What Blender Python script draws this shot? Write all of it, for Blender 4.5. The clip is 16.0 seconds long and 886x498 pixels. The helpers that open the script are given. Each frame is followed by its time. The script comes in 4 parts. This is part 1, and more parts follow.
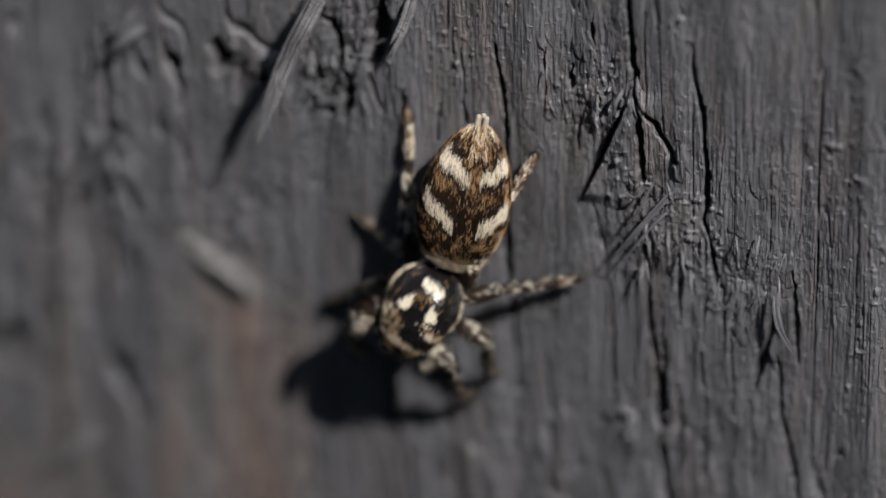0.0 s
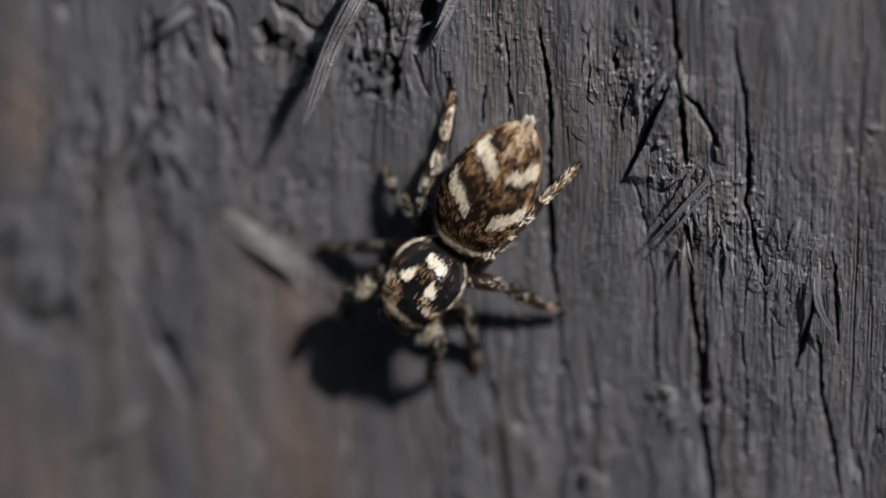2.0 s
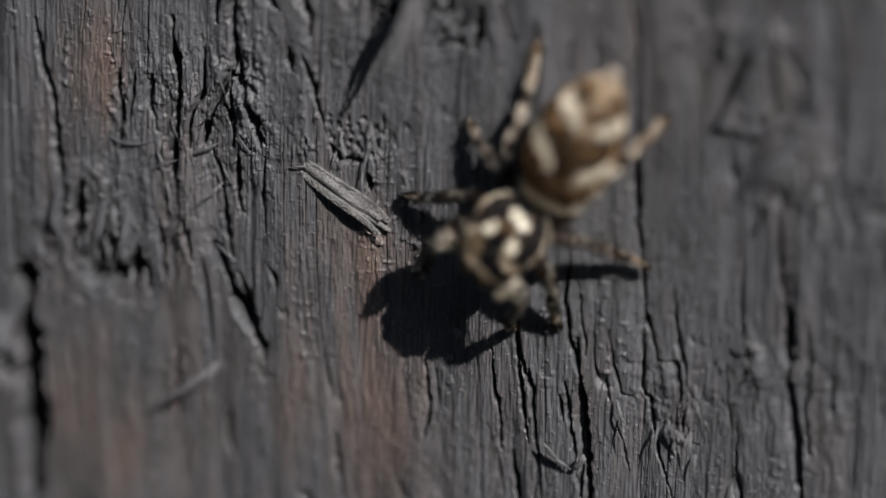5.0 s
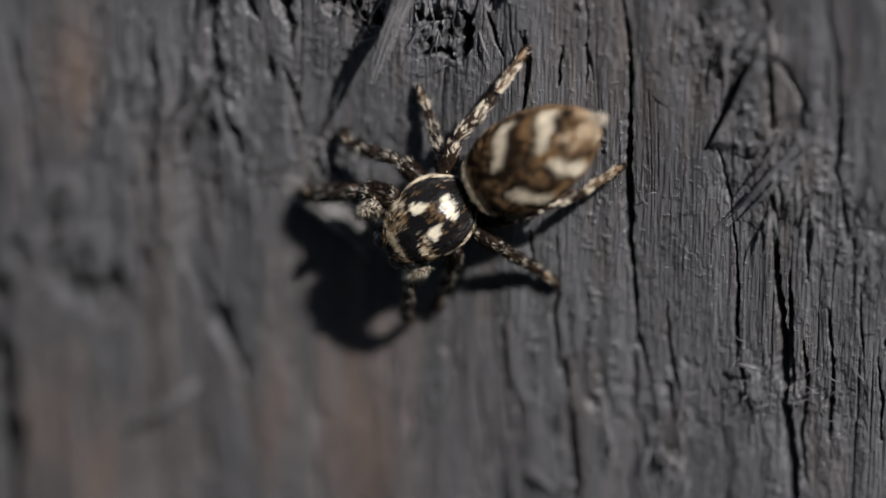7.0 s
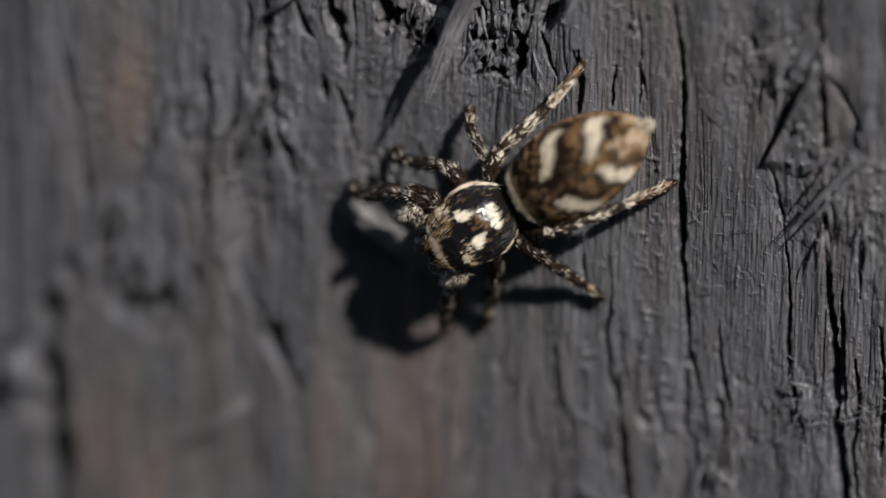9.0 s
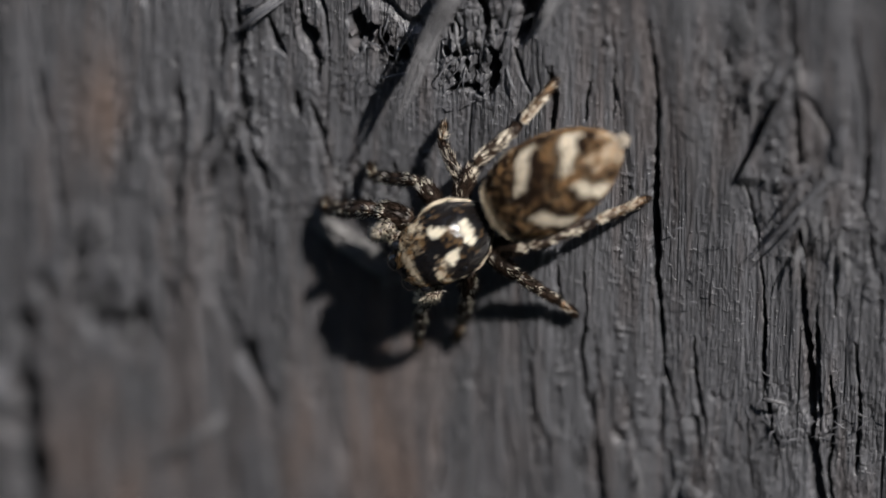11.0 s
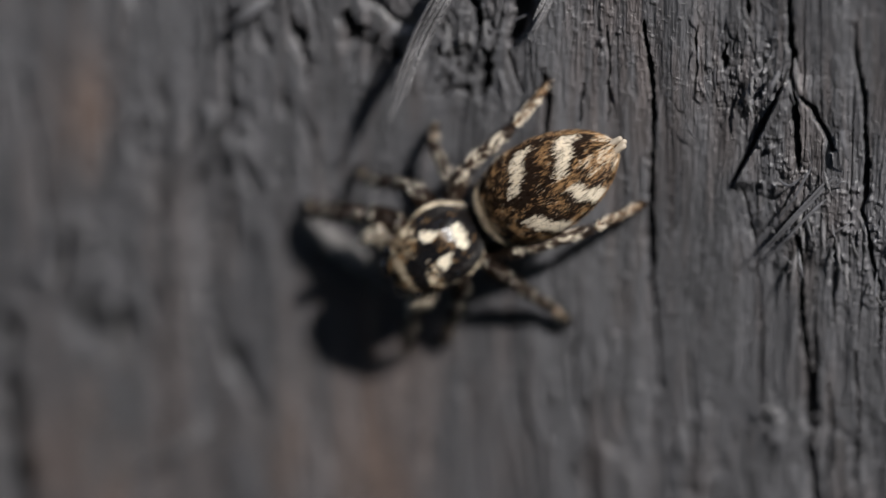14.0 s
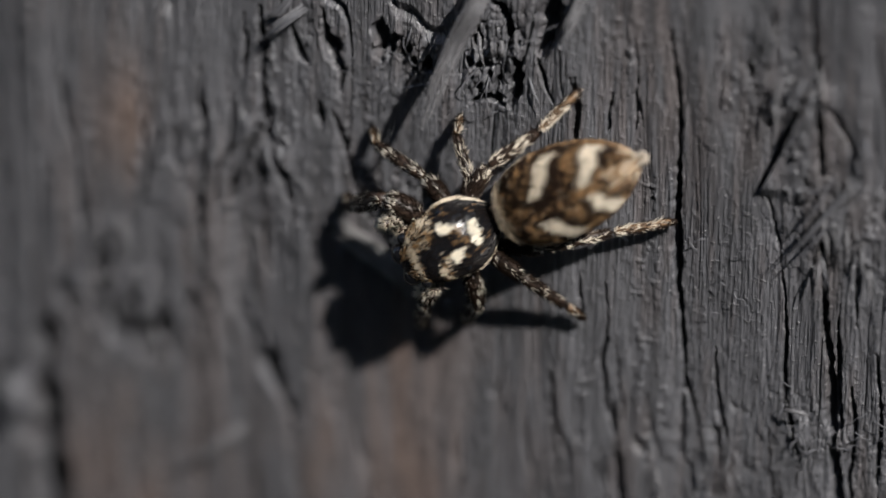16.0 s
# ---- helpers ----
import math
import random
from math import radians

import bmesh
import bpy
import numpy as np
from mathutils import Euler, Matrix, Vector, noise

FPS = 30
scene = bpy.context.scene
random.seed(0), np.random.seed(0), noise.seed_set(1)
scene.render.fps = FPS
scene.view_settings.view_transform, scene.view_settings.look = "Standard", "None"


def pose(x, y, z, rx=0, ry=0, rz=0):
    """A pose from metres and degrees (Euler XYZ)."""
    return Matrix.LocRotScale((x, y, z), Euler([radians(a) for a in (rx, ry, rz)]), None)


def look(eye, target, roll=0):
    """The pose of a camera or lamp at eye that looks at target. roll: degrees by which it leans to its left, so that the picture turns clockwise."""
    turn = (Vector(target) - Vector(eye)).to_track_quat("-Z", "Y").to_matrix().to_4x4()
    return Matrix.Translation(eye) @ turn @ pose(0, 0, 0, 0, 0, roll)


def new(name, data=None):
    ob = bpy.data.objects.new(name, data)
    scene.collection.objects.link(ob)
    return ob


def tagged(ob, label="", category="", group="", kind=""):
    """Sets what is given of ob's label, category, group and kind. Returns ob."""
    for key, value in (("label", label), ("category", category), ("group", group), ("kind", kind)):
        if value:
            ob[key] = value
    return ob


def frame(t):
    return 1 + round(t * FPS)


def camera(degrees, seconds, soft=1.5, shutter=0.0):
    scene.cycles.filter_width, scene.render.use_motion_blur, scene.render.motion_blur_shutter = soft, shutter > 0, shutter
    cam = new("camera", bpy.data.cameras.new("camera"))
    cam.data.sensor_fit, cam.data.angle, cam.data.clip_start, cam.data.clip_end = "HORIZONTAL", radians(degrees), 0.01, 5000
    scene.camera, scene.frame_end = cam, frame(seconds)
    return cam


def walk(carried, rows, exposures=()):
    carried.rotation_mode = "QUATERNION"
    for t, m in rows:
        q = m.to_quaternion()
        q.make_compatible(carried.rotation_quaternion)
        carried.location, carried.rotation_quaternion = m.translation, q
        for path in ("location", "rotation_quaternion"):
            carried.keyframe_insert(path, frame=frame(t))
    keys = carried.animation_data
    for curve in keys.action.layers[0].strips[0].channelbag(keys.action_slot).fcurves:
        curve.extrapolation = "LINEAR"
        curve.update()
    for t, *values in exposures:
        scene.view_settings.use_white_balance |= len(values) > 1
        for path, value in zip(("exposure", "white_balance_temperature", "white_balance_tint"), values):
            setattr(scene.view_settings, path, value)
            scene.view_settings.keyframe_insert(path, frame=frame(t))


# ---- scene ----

# ---- camera: a macro lens a hand's width from the board, looking down and to the left at it
MM = 0.001
SPOT = Vector((0.0, 0.0, 1.0))          # the place on the board that the lens is aimed at
YAW, PITCH, REACH = 19.0, -23.0, 105.0  # degrees, degrees, millimetres
cam = camera(11.4, 16.0, soft=1.6)
AIM = pose(*SPOT, 90 + PITCH, 0, YAW)
# seconds, millimetres to the right, up and ahead, degrees of roll
ROWS = [
    (0, 1.66, 1.19, 0.72, 0.13),
    (0.5, 1.09, 0.56, 0.28, 0.06),
    (1, 0.28, -0.10, 1.29, 0.22),
    (1.5, 0.00, 0.00, -0.00, 0.00),
    (2, 0.63, 0.74, -0.62, 0.01),
    (2.5, 0.19, 0.37, -0.72, 0.12),
    (3, -0.52, -0.17, -1.27, 0.20),
    (5.5, -0.90, -0.56, 2.82, -0.69),
    (6, 0.22, -0.70, 4.45, -0.82),
    (6.5, 0.78, -0.38, 4.56, -0.57),
    (7, -0.98, 0.01, 4.45, -0.65),
    (7.5, -2.24, 0.30, 3.99, -0.69),
    (8, -1.87, 0.75, 3.85, -0.72),
    (8.5, -1.72, 0.96, 4.05, -0.56),
    (9, -2.18, 0.41, 4.03, -0.70),
    (11.5, -1.52, 0.87, 4.40, -0.58),
    (12, -1.57, 0.91, 4.44, -0.65),
    (12.5, -1.11, 1.01, 5.56, -0.62),
    (13, -1.73, 0.78, 6.56, -0.77),
    (13.5, -1.56, 0.73, 6.69, -0.76),
    (14, -1.40, 0.90, 6.24, -0.71),
    (14.5, -2.21, 0.98, 4.96, -0.57),
    (15, -2.12, 0.44, 3.96, -0.74),
    (15.5, -1.79, 0.76, 4.37, -0.98),
    (16, -2.10, 1.01, 4.16, -0.77),
]
walk(cam, [(t, AIM @ pose(x * MM, y * MM, (REACH - a) * MM, 0, 0, -r)) for t, x, y, a, r in ROWS])

# the lens is stopped to a thin plane of sharpness; the camera's autofocus hunts through the board and the animal
# seconds, millimetres of the sharp plane behind the aimed spot (minus: before it)
FOCUS = [
    (0.0, -3.8), (0.5, -3.1), (1.0, -3.5), (1.5, -3.4), (2.0, -3.15), (3.0, -3.05), (5.3, 1.4), (5.5, 1.3), (6.0, -0.6), (6.5, -1.8), (7.0, -1.8),
    (7.5, -2.55), (8.0, -2.7), (8.5, -2.5), (9.0, -1.8), (11.5, -1.5), (12.0, -1.4), (12.5, -0.9), (13.0, -1.6), (13.5, -2.8), (14.0, -3.5),
    (14.5, -3.6), (15.0, -3.3), (15.5, -2.3), (16.0, -1.65),
]
focus_point = new("focus_point")
focus_point.empty_display_size = 0.001
cam.data.dof.use_dof = True
cam.data.dof.focus_object = focus_point
cam.data.dof.aperture_fstop = 21.0

# ---- world and sun
world = bpy.data.worlds.new("sky")
scene.world = world
world.use_nodes = True
TO_SUN = Vector((1.19, -1.0, 1.37)).normalized()
sky = world.node_tree.nodes.new("ShaderNodeTexSky")
sky.sky_type, sky.sun_disc = "NISHITA", False
sky.sun_elevation = math.asin(TO_SUN.z)
sky.sun_rotation = math.atan2(TO_SUN.x, TO_SUN.y)
background = world.node_tree.nodes["Background"]
world.node_tree.links.new(sky.outputs[0], background.inputs[0])
background.inputs[1].default_value = 0.100
sun = new("sun", bpy.data.lights.new("sun", "SUN"))
sun.data.energy, sun.data.angle, sun.data.color = 5.0, radians(0.55), (1.0, 0.965, 0.925)
sun.matrix_world = look(SPOT + TO_SUN * 3, SPOT)
scene.view_settings.exposure = 0.51


# ---- materials
def material(name, colour, rough, other=None, attribute="", grain=0.0, stretch=(1, 1, 1), scale=1000.0, bump=0.0, gloss=0.5, spread=0.25, metal=0.0, grit=0.0):
    """A surface whose colour drifts between darker and lighter by noise in the thing's own space, towards other by a named attribute."""
    m = bpy.data.materials.new(name)
    m.use_nodes = True
    n, l = m.node_tree.nodes, m.node_tree.links
    p = n["Principled BSDF"]
    p.inputs["Roughness"].default_value = rough
    p.inputs["Specular IOR Level"].default_value = gloss
    p.inputs["Metallic"].default_value = metal
    place = n.new("ShaderNodeTexCoord")
    fit = n.new("ShaderNodeMapping")
    fit.inputs["Scale"].default_value = [scale * s for s in stretch]
    l.new(place.outputs["Object"], fit.inputs[0])
    fine, wide = n.new("ShaderNodeTexNoise"), n.new("ShaderNodeTexNoise")
    fine.inputs["Scale"].default_value, fine.inputs["Detail"].default_value = 6.0, 4.0
    wide.inputs["Scale"].default_value, wide.inputs["Detail"].default_value = 0.7, 3.0
    l.new(fit.outputs[0], fine.inputs[0]), l.new(fit.outputs[0], wide.inputs[0])
    both = n.new("ShaderNodeMath")
    both.operation = "ADD"
    l.new(fine.outputs[0], both.inputs[0]), l.new(wide.outputs[0], both.inputs[1])
    level = n.new("ShaderNodeMapRange")
    level.inputs[1].default_value, level.inputs[2].default_value = 0.72, 1.28
    level.inputs[3].default_value, level.inputs[4].default_value = 1 - spread, 1 + spread
    l.new(both.outputs[0], level.inputs[0])
    last = None
    if other:
        mix = n.new("ShaderNodeMix")
        mix.data_type = "RGBA"
        mix.inputs[6].default_value, mix.inputs[7].default_value = (*colour, 1), (*other, 1)
        named = n.new("ShaderNodeAttribute")
        named.attribute_name = attribute
        l.new(named.outputs["Fac"], mix.inputs[0])
        last = mix.outputs[2]
    times = n.new("ShaderNodeVectorMath")
    times.operation = "SCALE"
    if last:
        l.new(last, times.inputs[0])
    else:
        times.inputs[0].default_value = colour
    l.new(level.outputs[0], times.inputs["Scale"])
    l.new(times.outputs[0], p.inputs["Base Color"])
    if bump:
        b = n.new("ShaderNodeBump")
        b.inputs["Strength"].default_value, b.inputs["Distance"].default_value = 1.0, bump * MM
        height = fine.outputs[0]
        if grit:
            sand, some, add = n.new("ShaderNodeTexNoise"), n.new("ShaderNodeMapRange"), n.new("ShaderNodeMath")
            sand.inputs["Scale"].default_value, sand.inputs["Detail"].default_value = 9.0 * scale, 5.0
            l.new(place.outputs["Object"], sand.inputs[0]), l.new(sand.outputs[0], some.inputs[0])
            some.inputs[1].default_value, some.inputs[2].default_value, some.inputs[4].default_value = 0.56, 0.80, grit
            add.operation = "ADD"
            l.new(height, add.inputs[0]), l.new(some.outputs[0], add.inputs[1])
            height = add.outputs[0]
        l.new(height, b.inputs["Height"]), l.new(b.outputs[0], p.inputs["Normal"])
    return m


WOOD = material("stained_wood", (0.072, 0.072, 0.078), 0.37, (0.122, 0.091, 0.079), "bare", stretch=(2.2, 1, 0.22), bump=0.10, spread=0.35, gloss=0.6, grit=0.3)
SPLINTER = material("grey_splinter_wood", (0.098, 0.096, 0.10), 0.48, stretch=(3, 1, 3), bump=0.05, spread=0.4)
PALE_SPLINTER = material("pale_splinter_wood", (0.185, 0.178, 0.176), 0.45, stretch=(3, 1, 3), bump=0.16, spread=0.5)
STRAND = material("dark_wood_fibre", (0.075, 0.075, 0.082), 0.5, stretch=(3, 1, 3), bump=0.015, spread=0.4)
# dark finish of the unseen slab added to block low sky
BLOCKER_DARK = material("dark_plaster", (0.09, 0.08, 0.07), 0.9, scale=8.0, bump=4.0, spread=0.3)
SOIL = material("grassy_soil", (0.055, 0.055, 0.035), 0.95, scale=6.0, bump=20.0, spread=0.5)
CUTICLE = material("dark_cuticle", (0.010, 0.006, 0.004), 0.24, (0.42, 0.31, 0.18), "pale", bump=0.008, spread=0.4, gloss=0.15)
CARAPACE_SKIN = material("glossy_black_cuticle", (0.006, 0.006, 0.007), 0.2, bump=0.012, spread=0.3, gloss=0.28)
LEG_SKIN = material("brown_leg_cuticle", (0.030, 0.017, 0.010), 0.5, bump=0.006, spread=0.45)
TARSUS_SKIN = material("amber_leg_cuticle", (0.150, 0.088, 0.044), 0.5, bump=0.004, spread=0.35)
WHITE_HAIR = material("white_hair", (0.61, 0.54, 0.43), 0.48, spread=0.15)
GOLD_HAIR = material("golden_hair", (0.29, 0.170, 0.078), 0.4, spread=0.35)
DARK_HAIR = material("dark_hair", (0.015, 0.009, 0.006), 0.5, spread=0.4, gloss=0.1)
BLACK_HAIR = material("black_hair", (0.009, 0.007, 0.006), 0.4, spread=0.4, gloss=0.12)
BRIGHT_SCALE = material("bright_white_scale", (0.72, 0.66, 0.54), 0.5, spread=0.1)
GREY_HAIR = material("grey_hair", (0.58, 0.53, 0.44), 0.4, spread=0.25)
DULL_HAIR = material("dull_brown_hair", (0.53, 0.47, 0.38), 0.5, spread=0.3)
TAWNY_HAIR = material("tawny_hair", (0.25, 0.145, 0.06), 0.42, spread=0.3)
TAN_HAIR = material("pale_tan_hair", (0.52, 0.44, 0.33), 0.45, spread=0.2)
SPINNERET_SKIN = material("pale_spinneret_skin", (0.34, 0.29, 0.23), 0.5, bump=0.006, spread=0.3)
EYE = material("black_eye", (0.006, 0.006, 0.007), 0.06, spread=0.1)


# ---- helpers for meshes
def mesh_of(name, verts, faces, mats, which=None, smooth=True):
    me = bpy.data.meshes.new(name)
    me.from_pydata([tuple(v) for v in verts], [], [tuple(f) for f in faces])
    for m in mats:
        me.materials.append(m)
    if which is not None:
        me.polygons.foreach_set("material_index", np.asarray(which, dtype=np.int32))
    me.polygons.foreach_set("use_smooth", np.full(len(me.polygons), smooth))
    me.update()
    return me


def part(name, me, parent, label=""):
    ob = new(name, me)
    ob.parent = parent
    return tagged(ob, label)


def skin(fn, rings, sides):
    """Vertices and faces of a closed surface fn(a, b): a from end to end, b around."""
    a = np.linspace(0, 1, rings + 2)[1:-1]
    b = np.linspace(0, 2 * np.pi, sides, endpoint=False)
    A, B = np.meshgrid(a, b, indexing="ij")
    v = np.stack(fn(A.ravel(), B.ravel()), 1)
    ends = np.stack(fn(np.array([0.0, 1.0]), np.array([0.0, 0.0])), 1)
    v = np.concatenate([v, ends])
    f = []
    for i in range(rings - 1):
        for j in range(sides):
            k = (j + 1) % sides
            f.append((i * sides + j, i * sides + k, (i + 1) * sides + k, (i + 1) * sides + j))
    s, e, r = len(v) - 2, len(v) - 1, (rings - 1) * sides
    for j in range(sides):
        k = (j + 1) % sides
        f.append((s, k, j)), f.append((e, r + j, r + k))
    return v, f


def outward(fn, a, b, inside):
    """Place, outward normal and the direction of growing a at points of a surface."""
    e = 1e-3
    p = np.stack(fn(a, b), 1)
    da = np.stack(fn(a + e, b), 1) - p
    db = np.stack(fn(a, b + e), 1) - p
    n = np.cross(da, db)
    n /= np.linalg.norm(n, axis=1)[:, None] + 1e-12
    n *= np.sign(((p - inside) * n).sum(1))[:, None]
    da /= np.linalg.norm(da, axis=1)[:, None] + 1e-12
    return p, n, da


def hairs(p, n, along, length, width, lift, rng, stray=0.25):
    """Three-sided tapering hairs that lean along the surface."""
    count = len(p)
    lean = along + n * (lift * (0.6 + 0.8 * rng.random(count)))[:, None] + stray * rng.normal(size=(count, 3))
    lean /= np.linalg.norm(lean, axis=1)[:, None]
    side = np.cross(lean, n)
    side /= np.linalg.norm(side, axis=1)[:, None] + 1e-12
    w = (width * (0.7 + 0.6 * rng.random(count)))[:, None]
    ln = (length * (0.6 + 0.8 * rng.random(count)))[:, None]
    v = np.stack([p - side * w / 2, p + side * w / 2, p + n * w * 0.5, p + lean * ln], 1).reshape(-1, 3)
    i = np.arange(count)[:, None] * 4
    f = np.concatenate([i + [0, 1, 3], i + [1, 2, 3], i + [2, 0, 3]])
    return v, f.tolist()


def joined(pieces):
    """Vertices, faces and material numbers of several (verts, faces, number)."""
    vs, fs, ms, at = [], [], [], 0
    for v, f, m in pieces:
        vs.append(np.asarray(v))
        fs += [tuple(int(x) + at for x in q) for q in f]
        ms += [m] * len(f)
        at += len(v)
    return np.concatenate(vs), fs, ms


# ---- ground
def ground():
    bm = bmesh.new()
    bmesh.ops.create_grid(bm, x_segments=40, y_segments=40, size=400)
    me = bpy.data.meshes.new("ground")
    bm.to_mesh(me), bm.free()
    me.materials.append(SOIL)
    ob = new("ground", me)
    ob.location = (0, 0, 0)
    tagged(ob, "dark brown-green soil at the foot of the board", "ground", kind="structure")


ground()


def sky_blocker():
    """An unseen tall slab, added behind the camera to shut off the low sky and deepen shadows."""
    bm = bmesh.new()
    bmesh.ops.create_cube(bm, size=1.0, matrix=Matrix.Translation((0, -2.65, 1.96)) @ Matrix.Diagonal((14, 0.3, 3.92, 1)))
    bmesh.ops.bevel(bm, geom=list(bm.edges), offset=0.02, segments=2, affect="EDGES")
    me = bpy.data.meshes.new("sky_blocker")
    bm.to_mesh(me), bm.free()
    me.materials.append(BLOCKER_DARK)
    tagged(new("sky_blocker", me), "plain dark plastered wall facing the board", "wall", kind="structure")


sky_blocker()


# ---- the board
def lattice(ix, iy, seed):
    h = (ix * 374761393 + iy * 668265263 + seed * 974634777) & 0x7FFFFFFF
    h = ((h ^ (h >> 13)) * 1274126177) & 0x7FFFFFFF
    return ((h ^ (h >> 16)) & 0xFFFF) / 32767.5 - 1.0


def wave(x, y, seed):
    """Smooth noise, -1 to 1."""
    ix, iy = np.floor(x).astype(np.int64), np.floor(y).astype(np.int64)
    fx, fy = x - ix, y - iy
    fx, fy = fx * fx * fx * (fx * (6 * fx - 15) + 10), fy * fy * fy * (fy * (6 * fy - 15) + 10)
    a, b = lattice(ix, iy, seed), lattice(ix + 1, iy, seed)
    c, d = lattice(ix, iy + 1, seed), lattice(ix + 1, iy + 1, seed)
    return (a * (1 - fx) + b * fx) * (1 - fy) + (c * (1 - fx) + d * fx) * fy


def rough_wave(x, y, seed, octaves=4):
    total, size = 0, 1.0
    for k in range(octaves):
        total = total + size * wave(x * 2 ** k, y * 2 ** k, seed + 17 * k)
        size *= 0.55
    return total


def face(u, v):
    """The place on the board's face, across and up, of a mark u across and v along its slightly leaning grain, in millimetres."""
    return 1.0216 * u, 0.968 * v + 0.0135 * u


U = np.concatenate([np.linspace(-50, -15.4, 12), np.arange(-15.0, 13.6, 0.019), np.linspace(14.0, 50, 12)])
V = np.concatenate([np.linspace(-1034, -40, 14), np.linspace(-30, -10.5, 8), np.arange(-10.0, 9.6, 0.032), np.linspace(10.2, 150, 14)])
GU, GV = np.meshgrid(U, V, indexing="ij")
WU = GU + 0.22 * wave(GU * 0.3, GV * 0.10, 3) + 0.05 * wave(GU * 1.3, GV * 0.22, 4) + 0.013 * wave(GU * 4, GV * 0.8, 5)
WV = GV + 0.12 * wave(GU * 2.0, GV * 0.8, 6)
CARVED = np.zeros_like(GU)


def crack(line, width, depth):
    """Carve an open crack along a line of places on the board, in millimetres."""
    pts = np.array(line)
    width, depth = (1.1 * width, 1.0 * depth) if pts[0, 0] < 2 else (0.88 * width, 0.75 * depth)
    lo, hi = pts.min(0) - 0.9, pts.max(0) + 0.9
    a = slice(np.searchsorted(U, lo[0]), np.searchsorted(U, hi[0]))
    b = slice(np.searchsorted(V, lo[1]), np.searchsorted(V, hi[1]))
    x = GU[a, b] + 0.03 * wave(GU[a, b] * 2, GV[a, b] * 1.5, 8) + 0.022 * wave(GU[a, b] * 5, GV[a, b] * 4.5, 9) + 0.014 * wave(GU[a, b] * 11, GV[a, b] * 11, 10)
    y = GV[a, b]
    near, way = np.full(x.shape, 9.0), np.zeros(x.shape)
    total = len(pts) - 1
    for k in range(total):
        p, q = pts[k], pts[k + 1]
        d = q - p
        s = np.clip(((x - p[0]) * d[0] + (y - p[1]) * d[1]) / (d @ d), 0, 1)
        far = np.hypot(x - p[0] - s * d[0], y - p[1] - s * d[1])
        way = np.where(far < near, (k + s) / total, way)
        near = np.minimum(near, far)
    open_ = width * (0.45 + 0.75 * np.sin(np.pi * np.clip(way, 0.04, 0.96))) * (1 + 0.45 * wave(x * 2, y * 1.4, 11) + 0.35 * wave(x * 4, y * 5.5, 12))
    groove = depth * np.clip(1 - near / open_, 0, 1) ** 0.75
    lip = 0.02 * np.exp(-((near - open_ * 1.6) / (open_ * 0.8)) ** 2)
    CARVED[a, b] = np.maximum(CARVED[a, b], groove)
    CARVED[a, b] -= np.where(groove > 0, 0, lip) * 0.25


